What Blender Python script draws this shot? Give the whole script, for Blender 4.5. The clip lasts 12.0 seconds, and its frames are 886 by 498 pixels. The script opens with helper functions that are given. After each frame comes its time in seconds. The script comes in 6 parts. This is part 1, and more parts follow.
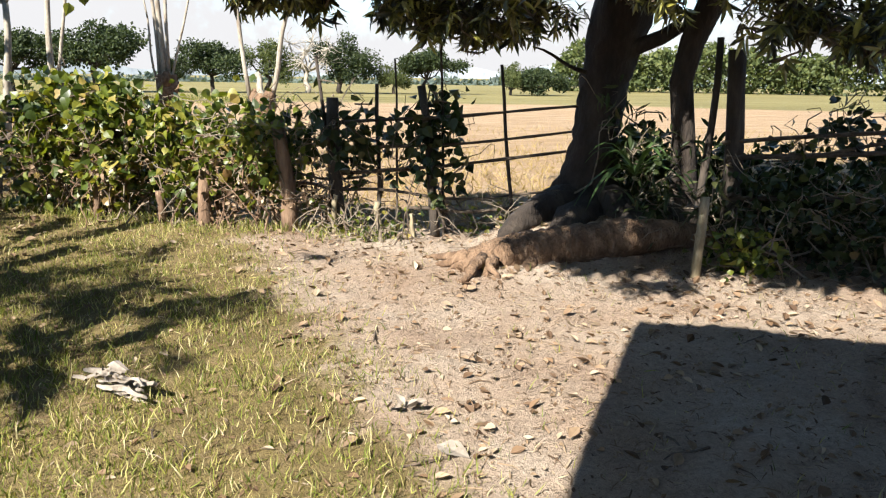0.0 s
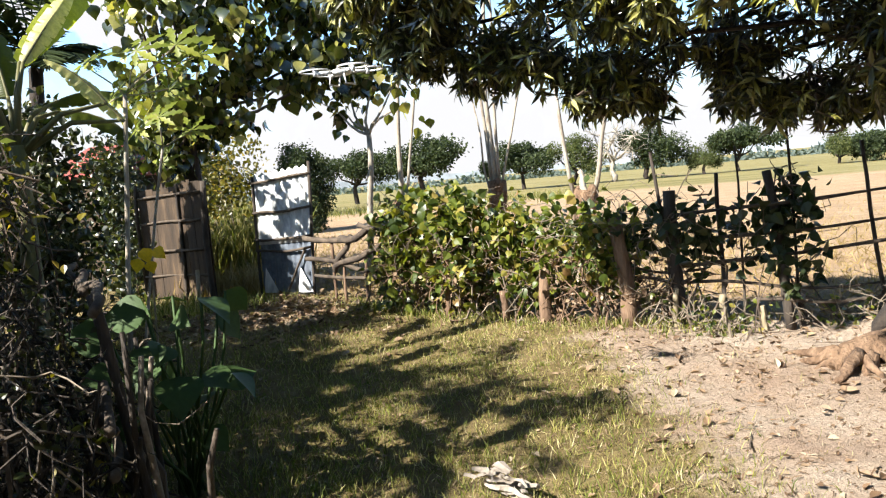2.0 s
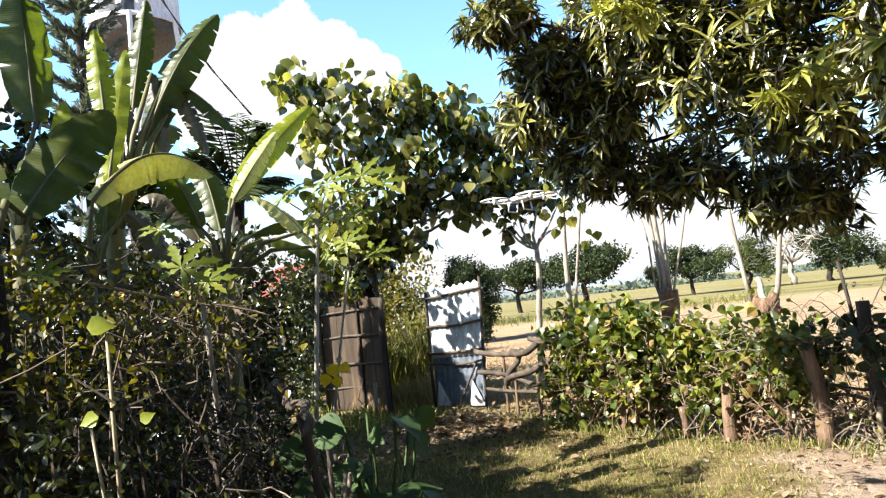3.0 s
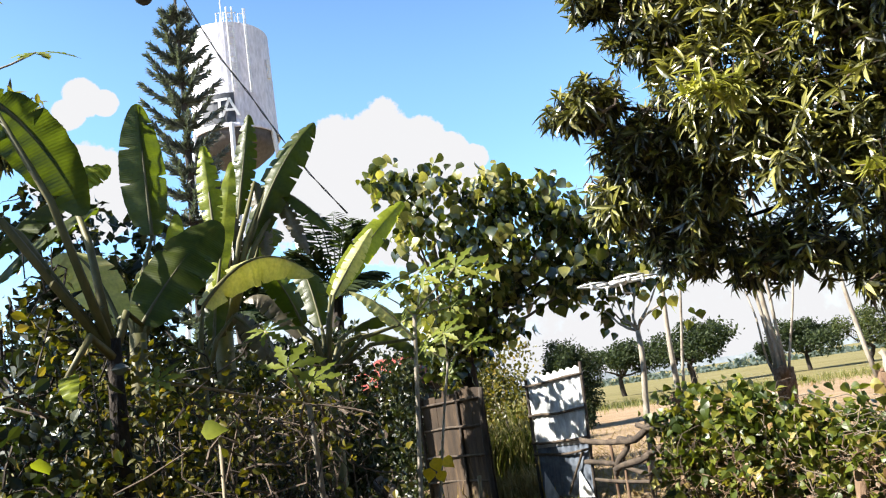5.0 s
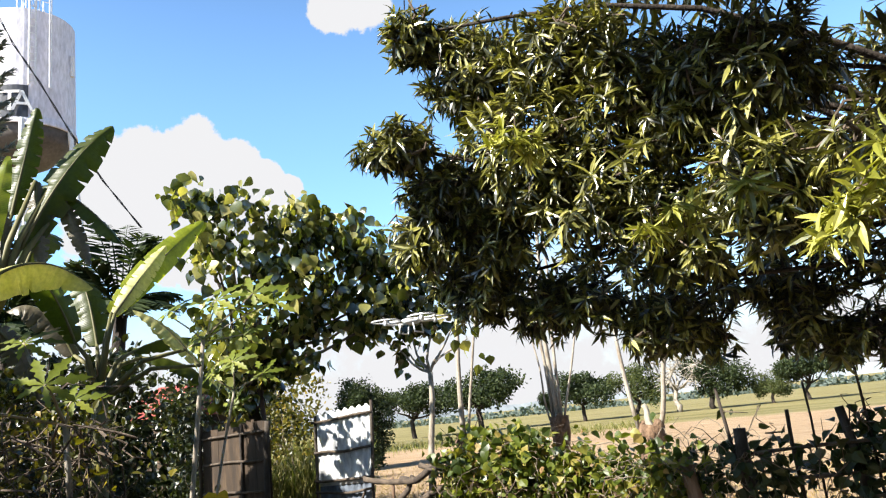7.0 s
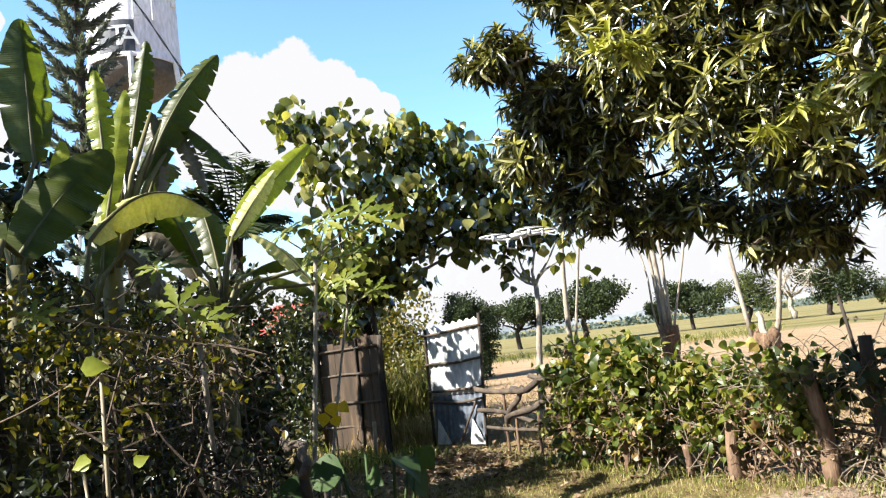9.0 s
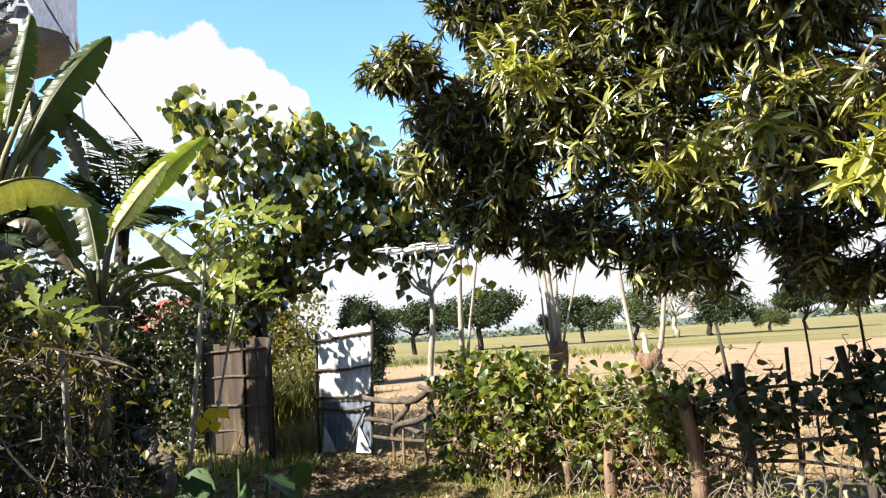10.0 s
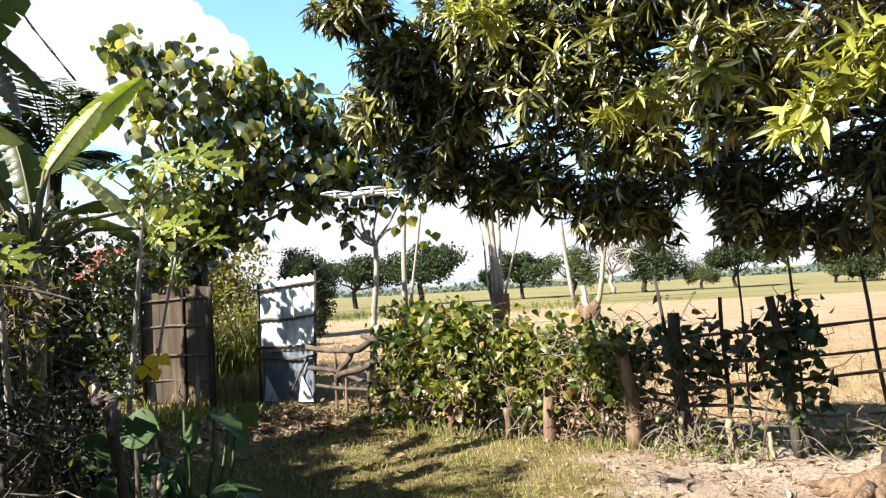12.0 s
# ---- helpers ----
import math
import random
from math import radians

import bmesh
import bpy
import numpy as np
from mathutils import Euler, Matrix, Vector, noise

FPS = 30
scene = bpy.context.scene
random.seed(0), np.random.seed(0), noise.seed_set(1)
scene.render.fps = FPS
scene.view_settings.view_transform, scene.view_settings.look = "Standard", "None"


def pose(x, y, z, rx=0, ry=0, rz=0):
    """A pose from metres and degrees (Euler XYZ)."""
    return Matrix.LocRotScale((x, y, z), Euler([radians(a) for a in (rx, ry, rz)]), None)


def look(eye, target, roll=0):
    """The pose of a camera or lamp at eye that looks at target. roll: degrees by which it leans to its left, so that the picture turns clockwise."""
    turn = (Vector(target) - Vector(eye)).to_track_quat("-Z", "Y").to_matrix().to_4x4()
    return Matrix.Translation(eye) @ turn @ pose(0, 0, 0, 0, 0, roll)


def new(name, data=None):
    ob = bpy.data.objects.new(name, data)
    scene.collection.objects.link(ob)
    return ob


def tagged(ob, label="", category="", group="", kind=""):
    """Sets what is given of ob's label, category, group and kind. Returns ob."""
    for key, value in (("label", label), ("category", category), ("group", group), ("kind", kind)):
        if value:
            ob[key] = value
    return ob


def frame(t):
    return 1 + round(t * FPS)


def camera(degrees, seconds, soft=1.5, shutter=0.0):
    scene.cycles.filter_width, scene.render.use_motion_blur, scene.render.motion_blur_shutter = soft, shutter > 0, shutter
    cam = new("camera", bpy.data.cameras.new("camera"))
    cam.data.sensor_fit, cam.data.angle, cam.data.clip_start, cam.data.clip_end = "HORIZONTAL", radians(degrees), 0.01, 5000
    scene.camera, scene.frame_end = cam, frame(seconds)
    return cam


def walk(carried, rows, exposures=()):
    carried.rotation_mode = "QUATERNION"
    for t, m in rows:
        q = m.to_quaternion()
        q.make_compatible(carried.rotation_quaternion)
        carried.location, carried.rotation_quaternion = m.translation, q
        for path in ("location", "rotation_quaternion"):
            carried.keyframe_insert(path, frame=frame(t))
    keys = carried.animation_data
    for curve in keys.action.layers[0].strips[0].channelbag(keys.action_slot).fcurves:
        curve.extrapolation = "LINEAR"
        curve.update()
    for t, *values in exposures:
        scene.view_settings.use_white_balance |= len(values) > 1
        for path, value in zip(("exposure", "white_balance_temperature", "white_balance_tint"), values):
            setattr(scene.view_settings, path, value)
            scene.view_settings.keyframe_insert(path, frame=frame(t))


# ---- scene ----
cam = camera(59.8, 12.0, soft=1.2)
PATH = [
    (0, (0.047, 0.11, 1.608), (0.029, 2.062, 1.173), 0.7),
    (0.5, (-0.055, 0.157, 1.615), (0.018, 2.112, 1.199), -0.3),
    (1, (-0.163, 0.137, 1.677), (-0.417, 2.101, 1.398), -3.4),
    (1.5, (-0.228, 0.092, 1.668), (-0.758, 2.007, 1.440), -4.0),
    (2, (-0.256, 0.006, 1.718), (-1.037, 1.838, 1.537), -5.1),
    (2.5, (-0.331, -0.129, 1.796), (-1.288, 1.627, 1.839), -4.6),
    (3, (-0.263, -0.203, 1.815), (-1.384, 1.447, 1.953), -6.3),
    (3.5, (-0.324, -0.181, 1.839), (-1.487, 1.406, 2.198), -6.3),
    (3.7, (-0.354, -0.173, 1.849), (-1.55, 1.386, 2.221), -6.7),
    (5.3, (-0.257, -0.246, 1.844), (-1.528, 1.246, 2.240), -8.4),
    (5.5, (-0.266, -0.258, 1.849), (-1.494, 1.265, 2.266), -7.9),
    (6, (-0.264, -0.219, 1.839), (-1.354, 1.401, 2.272), -7.2),
    (6.5, (-0.252, -0.184, 1.822), (-1.185, 1.536, 2.232), -7.0),
    (7, (-0.23, -0.179, 1.804), (-1.075, 1.584, 2.226), -5.9),
    (7.5, (-0.209, -0.182, 1.801), (-1.081, 1.573, 2.198), -6.4),
    (7.7, (-0.236, -0.19, 1.814), (-1.15, 1.541, 2.225), -6.8),
    (9.3, (-0.279, -0.176, 1.824), (-1.392, 1.472, 2.032), -6.7),
    (9.5, (-0.281, -0.156, 1.836), (-1.33, 1.533, 2.052), -6.2),
    (10, (-0.264, -0.085, 1.894), (-1.15, 1.695, 2.110), -3.9),
    (10.5, (-0.28, -0.047, 1.864), (-0.875, 1.855, 2.040), -3.0),
    (11, (-0.297, -0.049, 1.846), (-0.818, 1.876, 1.998), -3.0),
    (11.5, (-0.309, -0.072, 1.834), (-0.967, 1.812, 1.971), -3.1),
    (12, (-0.306, -0.112, 1.821), (-1.065, 1.736, 1.914), -3.4),
]
# the clip's camera opens a little as it swings past the shade and closes towards the sky
EXPOSURES = [(0, 1.92), (1.5, 1.95), (2.0, 2.05), (2.5, 2.2), (3.0, 2.2), (3.5, 2.0), (5.5, 1.93), (6.5, 1.93), (7.5, 1.88), (9.5, 2.05), (10.5, 2.05), (12, 2.1)]
walk(cam, [(t, look(eye, target, roll)) for t, eye, target, roll in PATH], EXPOSURES)

# ---- world, sun, exposure ----
SUN_DIR = Vector((0.55, 0.835, -0.84)).normalized()  # the way the light travels
SUN_EL = math.asin(-SUN_DIR.z)
SUN_AZ = math.atan2(-SUN_DIR.x, -SUN_DIR.y)


def link(nt, a, b):
    nt.links.new(a, b)


def make_world():
    w = bpy.data.worlds.new("sky")
    scene.world = w
    w.use_nodes = True
    nt = w.node_tree
    nt.nodes.clear()
    n = nt.nodes.new
    out = n("ShaderNodeOutputWorld")
    bg = n("ShaderNodeBackground")
    sky = n("ShaderNodeTexSky")
    sky.sky_type = "NISHITA"
    sky.sun_disc = False
    sky.sun_elevation = SUN_EL
    sky.sun_rotation = SUN_AZ
    sky.air_density, sky.dust_density, sky.ozone_density = 1.0, 0.6, 2.0
    bg.inputs["Strength"].default_value = 0.05
    co = n("ShaderNodeTexCoord")
    sep = n("ShaderNodeSeparateXYZ")
    link(nt, co.outputs["Generated"], sep.inputs[0])

    def math_node(op, a, b=None, c=None, clamp=False):
        m = n("ShaderNodeMath")
        m.operation, m.use_clamp = op, clamp
        for i, v in enumerate((a, b, c)):
            if v is None:
                continue
            if isinstance(v, (int, float)):
                m.inputs[i].default_value = v
            else:
                link(nt, v, m.inputs[i])
        return m.outputs[0]

    def smooth(v, lo, hi):
        m = n("ShaderNodeMapRange")
        m.interpolation_type = "SMOOTHSTEP"
        link(nt, v, m.inputs[0])
        m.inputs[1].default_value, m.inputs[2].default_value = lo, hi
        return m.outputs[0]

    ns = n("ShaderNodeTexNoise")
    ns.inputs["Scale"].default_value, ns.inputs["Detail"].default_value, ns.inputs["Roughness"].default_value = 32.0, 8.0, 0.6
    link(nt, co.outputs["Generated"], ns.inputs["Vector"])
    big = n("ShaderNodeTexNoise")
    big.inputs["Scale"].default_value, big.inputs["Detail"].default_value = 2.6, 3.0
    link(nt, co.outputs["Generated"], big.inputs["Vector"])
    puff = math_node("SUBTRACT", ns.outputs["Fac"], 0.5)
    # cumulus banks: a direction and an angular half-size each
    total = None
    for (x, y, z), size in CLOUDS:
        d = Vector((x, y, z)).normalized()
        vm = n("ShaderNodeVectorMath")
        vm.operation = "DISTANCE"
        link(nt, co.outputs["Generated"], vm.inputs[0])
        vm.inputs[1].default_value = d
        f = math_node("SUBTRACT", 1.0, math_node("DIVIDE", vm.outputs["Value"], size))
        f = math_node("ADD", f, math_node("ADD", math_node("MULTIPLY", puff, 0.9), math_node("MULTIPLY", math_node("SUBTRACT", big.outputs["Fac"], 0.5), 0.2)))
        total = f if total is None else math_node("MAXIMUM", total, f)
    cum = smooth(total, -0.02, 0.10)
    # scattered fair-weather cloud in the rest of the sky and the white haze over the horizon
    far = math_node("ADD", math_node("MULTIPLY", big.outputs["Fac"], 0.30), math_node("MULTIPLY", puff, 0.25))
    low = math_node("SUBTRACT", math_node("ADD", far, 0.09), math_node("MULTIPLY", sep.outputs["Z"], 1.0))
    low = smooth(low, 0.02, 0.20)
    cover = math_node("MAXIMUM", cum, low)
    mix = n("ShaderNodeMixRGB")
    link(nt, cover, mix.inputs[0])
    tint = n("ShaderNodeMixRGB")
    tint.blend_type = "MULTIPLY"
    tint.inputs[0].default_value = 1.0
    tint.inputs[2].default_value = (0.725, 0.9, 1.0, 1)
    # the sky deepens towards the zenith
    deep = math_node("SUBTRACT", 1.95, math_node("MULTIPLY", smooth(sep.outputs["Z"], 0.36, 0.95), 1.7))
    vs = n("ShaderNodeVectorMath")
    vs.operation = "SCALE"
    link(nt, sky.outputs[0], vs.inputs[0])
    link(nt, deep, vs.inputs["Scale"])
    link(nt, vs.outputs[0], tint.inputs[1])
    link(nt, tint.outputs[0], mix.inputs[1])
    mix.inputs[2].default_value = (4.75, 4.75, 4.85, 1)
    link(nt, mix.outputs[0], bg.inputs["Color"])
    link(nt, bg.outputs[0], out.inputs["Surface"])


CLOUDS = [((-0.72, 0.62, 0.32), 0.044), ((-0.69, 0.65, 0.33), 0.053), ((-0.65, 0.68, 0.33), 0.054), ((-0.62, 0.71, 0.32), 0.045), ((-0.60, 0.74, 0.31), 0.032),
          ((-0.57, 0.76, 0.30), 0.018), ((-0.72, 0.64, 0.27), 0.081), ((-0.66, 0.70, 0.26), 0.092), ((-0.61, 0.75, 0.26), 0.051), ((-0.83, 0.38, 0.40), 0.024), ((-0.84, 0.37, 0.385), 0.02), ((-0.82, 0.40, 0.395), 0.017), ((-0.865, 0.325, 0.375), 0.014),
          ((-0.87, 0.40, 0.30), 0.062), ((-0.46, 0.73, 0.50), 0.035), ((-0.43, 0.74, 0.51), 0.044),
          ((0.6, 0.8, 0.3), 0.14)]
make_world()
sun_data = bpy.data.lights.new("sun", "SUN")
sun_data.energy, sun_data.angle, sun_data.color = 5.0, radians(0.55), (1.0, 0.95, 0.86)
sun = new("sun", sun_data)
sun.matrix_world = look((0, 0, 30), Vector((0, 0, 30)) + SUN_DIR)

# ---- materials ----


def node_mat(name):
    m = bpy.data.materials.new(name)
    m.use_nodes = True
    nt = m.node_tree
    nt.nodes.clear()
    out = nt.nodes.new("ShaderNodeOutputMaterial")
    b = nt.nodes.new("ShaderNodeBsdfPrincipled")
    link(nt, b.outputs[0], out.inputs["Surface"])
    return m, nt, b, out


def noise_tex(nt, scale, detail=5.0, rough=0.55, stretch=None, coords="pos"):
    t = nt.nodes.new("ShaderNodeTexNoise")
    t.inputs["Scale"].default_value, t.inputs["Detail"].default_value, t.inputs["Roughness"].default_value = scale, detail, rough
    if coords == "pos":
        src = nt.nodes.new("ShaderNodeNewGeometry").outputs["Position"]
    else:
        src = nt.nodes.new("ShaderNodeTexCoord").outputs["Object"]
    if stretch:
        mp = nt.nodes.new("ShaderNodeMapping")
        mp.inputs["Scale"].default_value = stretch
        link(nt, src, mp.inputs["Vector"])
        src = mp.outputs[0]
    link(nt, src, t.inputs["Vector"])
    return t.outputs["Fac"]


def ramp(nt, fac, stops):
    r = nt.nodes.new("ShaderNodeValToRGB")
    e = r.color_ramp.elements
    while len(e) < len(stops):
        e.new(0.5)
    for k, (p, c) in zip(e, stops):
        k.position, k.color = p, (*c, 1)
    link(nt, fac, r.inputs[0])
    return r.outputs[0]


def mix_rgb(nt, fac, a, b, mode="MIX"):
    m = nt.nodes.new("ShaderNodeMixRGB")
    m.blend_type = mode
    for i, v in enumerate((fac, a, b)):
        if isinstance(v, (int, float)):
            m.inputs[i].default_value = v
        elif isinstance(v, tuple):
            m.inputs[i].default_value = (*v, 1)
        else:
            link(nt, v, m.inputs[i])
    return m.outputs[0]


def bump(nt, b, height, strength, dist=0.02):
    k = nt.nodes.new("ShaderNodeBump")
    k.inputs["Strength"].default_value, k.inputs["Distance"].default_value = strength, dist
    link(nt, height, k.inputs["Height"])
    link(nt, k.outputs[0], b.inputs["Normal"])


def surface(name, stops, scale=6.0, rough=0.85, stretch=None, fine=40.0, bump_by=0.5, bump_at=0.01, metal=0.0, coords="pos", spec=0.4):
    """A rough surface: colour at two scales and a fine relief."""
    m, nt, b, out = node_mat(name)
    big = noise_tex(nt, scale, 5.0, 0.6, stretch, coords)
    small = noise_tex(nt, fine, 4.0, 0.6, stretch, coords)
    col = ramp(nt, big, stops)
    shade = ramp(nt, small, [(0.25, (0.55, 0.55, 0.55)), (0.7, (1.1, 1.1, 1.1))])
    link(nt, mix_rgb(nt, 0.8, col, shade, "MULTIPLY"), b.inputs["Base Color"])
    b.inputs["Roughness"].default_value, b.inputs["Metallic"].default_value = rough, metal
    b.inputs["Specular IOR Level"].default_value = spec
    bump(nt, b, small, bump_by, bump_at)
    return m


def leaf_mat(name, stops, rough=0.42, passing=0.35, spec=0.5, glow=1.6):
    """Leaf: each one has its own shade; light passes through it."""
    m, nt, b, out = node_mat(name)
    geo = nt.nodes.new("ShaderNodeNewGeometry")
    col = ramp(nt, geo.outputs["Random Per Island"], stops)
    spots = noise_tex(nt, 35.0, 3.0)
    col = mix_rgb(nt, 0.5, col, ramp(nt, spots, [(0.3, (0.6, 0.62, 0.55)), (0.65, (1.1, 1.1, 1.05))]), "MULTIPLY")
    link(nt, col, b.inputs["Base Color"])
    b.inputs["Roughness"].default_value = rough
    b.inputs["Specular IOR Level"].default_value = spec
    tr = nt.nodes.new("ShaderNodeBsdfTranslucent")
    link(nt, mix_rgb(nt, 1.0, col, (glow * 1.15, glow * 1.2, glow * 0.45), "MULTIPLY"), tr.inputs["Color"])
    mx = nt.nodes.new("ShaderNodeMixShader")
    mx.inputs[0].default_value = passing
    link(nt, b.outputs[0], mx.inputs[1])
    link(nt, tr.outputs[0], mx.inputs[2])
    link(nt, mx.outputs[0], out.inputs["Surface"])
    return m


def banana_mat(name, low, high, passing=0.42):
    """Banana blade: fine cross ribs follow the stored place along the leaf."""
    m = leaf_mat(name, [(0.0, low), (1.0, high)], 0.4, passing, 0.45, 1.5)
    nt = m.node_tree
    a = nt.nodes.new("ShaderNodeAttribute")
    a.attribute_name = "rib"
    s = nt.nodes.new("ShaderNodeMath")
    s.operation = "MULTIPLY"
    link(nt, a.outputs["Fac"], s.inputs[0])
    s.inputs[1].default_value = 420.0
    w = nt.nodes.new("ShaderNodeMath")
    w.operation = "SINE"
    link(nt, s.outputs[0], w.inputs[0])
    k = nt.nodes.new("ShaderNodeBump")
    k.inputs["Strength"].default_value, k.inputs["Distance"].default_value = 0.12, 0.003
    link(nt, w.outputs[0], k.inputs["Height"])
    patch = ramp(nt, noise_tex(nt, 4.0, 5.0, 0.65), [(0.3, (0.55, 0.6, 0.5)), (0.55, (1.0, 1.0, 1.0)), (0.75, (1.35, 1.2, 0.9))])
    bands = nt.nodes.new("ShaderNodeTexNoise")
    bands.noise_dimensions = "1D"
    bands.inputs["Scale"].default_value, bands.inputs["Detail"].default_value = 16.0, 4.0
    link(nt, a.outputs["Fac"], bands.inputs["W"])
    patch = mix_rgb(nt, 1.0, patch, ramp(nt, bands.outputs["Fac"], [(0.35, (0.78, 0.83, 0.7)), (0.5, (1.0, 1.0, 1.0)), (0.65, (1.12, 1.1, 1.1))]), "MULTIPLY")
    for node in list(nt.nodes):
        if node.type == "BSDF_PRINCIPLED":
            link(nt, k.outputs[0], node.inputs["Normal"])
            src = node.inputs["Base Color"].links[0].from_socket
            link(nt, mix_rgb(nt, 1.0, src, patch, "MULTIPLY"), node.inputs["Base Color"])
        if node.type == "BSDF_TRANSLUCENT":
            link(nt, k.outputs[0], node.inputs["Normal"])
    return m


BARK = surface("bark", [(0.3, (0.015, 0.0112, 0.009)), (0.55, (0.0375, 0.0277, 0.021)), (0.75, (0.0638, 0.051, 0.0398))], 5, 0.95, (1, 1, 0.35), 30, 0.9, 0.03)
ROOT = surface("root_wood", [(0.3, (0.0683, 0.0389, 0.0225)), (0.5, (0.156, 0.0949, 0.0562)), (0.7, (0.264, 0.172, 0.109))], 9, 0.95, (1, 1, 0.5), 34, 1.0, 0.05)
PALE_BARK = surface("pale_bark", [(0.3, (0.178, 0.143, 0.109)), (0.6, (0.328, 0.294, 0.239)), (0.8, (0.395, 0.368, 0.313))], 8, 0.9, (1, 1, 0.4), 45, 0.5, 0.01)
TWIG = surface("twig", [(0.3, (0.0525, 0.0375, 0.0263)), (0.7, (0.15, 0.112, 0.0825))], 9, 0.95, None, 40, 0.5, 0.01)
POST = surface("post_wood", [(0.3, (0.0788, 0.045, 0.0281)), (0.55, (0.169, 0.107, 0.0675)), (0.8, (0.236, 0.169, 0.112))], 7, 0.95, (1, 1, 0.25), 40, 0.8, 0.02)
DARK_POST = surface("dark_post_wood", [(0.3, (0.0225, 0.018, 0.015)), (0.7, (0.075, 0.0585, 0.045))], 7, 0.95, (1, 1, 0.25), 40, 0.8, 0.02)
RAIL = surface("rail_wood", [(0.3, (0.03, 0.0225, 0.018)), (0.6, (0.09, 0.0675, 0.0488)), (0.85, (0.165, 0.128, 0.09))], 9, 0.95, None, 50, 0.6, 0.01)
CANE = surface("bamboo_cane", [(0.3, (0.158, 0.126, 0.0735)), (0.6, (0.273, 0.226, 0.147)), (0.8, (0.326, 0.283, 0.2))], 10, 0.7, (1, 1, 0.3), 60, 0.3, 0.005)
DEADWOOD = surface("dead_twig", [(0.3, (0.115, 0.0892, 0.063)), (0.7, (0.236, 0.194, 0.147))], 9, 0.95, None, 40, 0.4, 0.01)

# the palest stops put whitish leaf glints into the colour
MANGO_LEAF = leaf_mat("mango_leaf", [(0.0, (0.0116, 0.0124, 0.00332)), (0.35, (0.0409, 0.0412, 0.0076)), (0.65, (0.116, 0.113, 0.0171)), (0.88, (0.244, 0.227, 0.0475)), (1.0, (0.37, 0.34, 0.142))], 0.32, 0.18, 0.9, 1.4)
YOUNG_MANGO = leaf_mat("young_mango_leaf", [(0.0, (0.1, 0.105, 0.014)), (0.5, (0.24, 0.24, 0.035)), (1.0, (0.42, 0.4, 0.1))], 0.35, 0.22, 0.7, 1.3)
HEART_LEAF = leaf_mat("heart_leaf", [(0.0, (0.0159, 0.0218, 0.00517)), (0.45, (0.053, 0.0662, 0.0126)), (0.75, (0.151, 0.156, 0.0344)), (1.0, (0.372, 0.327, 0.126))], 0.25, 0.33, 1.0)
# shrub leaf with sunlight put into its colour, for lit tops and weeds
SUNNY_LEAF = leaf_mat("sunlit_shrub_leaf", [(0.0, (0.0318, 0.0348, 0.00378)), (0.5, (0.0763, 0.0723, 0.0068)), (0.85, (0.14, 0.114, 0.0113)), (1.0, (0.229, 0.159, 0.0302))], 0.45, 0.3, 0.4)
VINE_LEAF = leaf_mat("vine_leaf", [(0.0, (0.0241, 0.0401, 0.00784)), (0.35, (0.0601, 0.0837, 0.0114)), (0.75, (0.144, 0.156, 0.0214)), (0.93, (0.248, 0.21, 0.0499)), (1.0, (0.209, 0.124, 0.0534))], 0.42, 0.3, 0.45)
# vine leaf with the mango's shade put into its colour
SHADE_VINE = leaf_mat("shaded_vine_leaf", [(0.0, (0.012, 0.021, 0.006)), (0.6, (0.026, 0.04, 0.011)), (0.9, (0.055, 0.062, 0.022)), (1.0, (0.1, 0.08, 0.04))], 0.5, 0.22, 0.35)
# shrub leaf darkened to stand for garden shade; palest stop for sun glints
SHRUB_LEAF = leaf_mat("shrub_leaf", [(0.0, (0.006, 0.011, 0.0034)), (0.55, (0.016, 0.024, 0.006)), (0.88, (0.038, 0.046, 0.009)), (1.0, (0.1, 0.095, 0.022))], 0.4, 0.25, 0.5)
BANANA_LEAF = banana_mat("banana_leaf", (0.0281, 0.0476, 0.00688), (0.0748, 0.0918, 0.0107), 0.5)
BANANA_LIME = banana_mat("young_banana_leaf", (0.203, 0.24, 0.015), (0.27, 0.3, 0.03))
BANANA_PALE = banana_mat("pale_banana_leaf", (0.483, 0.459, 0.192), (0.575, 0.538, 0.288), 0.4)
BANANA_DEAD = banana_mat("dead_banana_leaf", (0.075, 0.0562, 0.0375), (0.15, 0.128, 0.09), 0.12)
PAPAYA_LEAF = leaf_mat("papaya_leaf", [(0.0, (0.09, 0.115, 0.012)), (0.6, (0.145, 0.17, 0.018)), (1.0, (0.21, 0.22, 0.03))], 0.5, 0.38, 0.35)
TARO_LEAF = leaf_mat("taro_leaf", [(0.0, (0.0225, 0.0473, 0.0158)), (1.0, (0.0562, 0.0957, 0.0292))], 0.6, 0.2, 0.25)
YELLOW_LEAF = leaf_mat("yellow_leaf", [(0.0, (0.66, 0.4, 0.02)), (1.0, (0.74, 0.52, 0.03))], 0.5, 0.3, 0.4, 1.0)
LIME_LEAF = leaf_mat("lime_leaf", [(0.0, (0.225, 0.255, 0.0263)), (1.0, (0.285, 0.315, 0.0375))], 0.5, 0.4, 0.4)
PALM_LEAF = leaf_mat("palm_leaf", [(0.0, (0.015, 0.0263, 0.009)), (1.0, (0.0375, 0.0525, 0.018))], 0.65, 0.2, 0.2)
PINE_LEAF = leaf_mat("pine_needles", [(0.0, (0.0434, 0.0576, 0.0595)), (1.0, (0.161, 0.186, 0.189))], 0.6, 0.15, 0.3)
FAR_LEAF = leaf_mat("far_tree_leaf", [(0.0, (0.0128, 0.0217, 0.00893)), (0.6, (0.0268, 0.0395, 0.014)), (1.0, (0.0574, 0.0733, 0.0255))], 0.6, 0.25, 0.25)
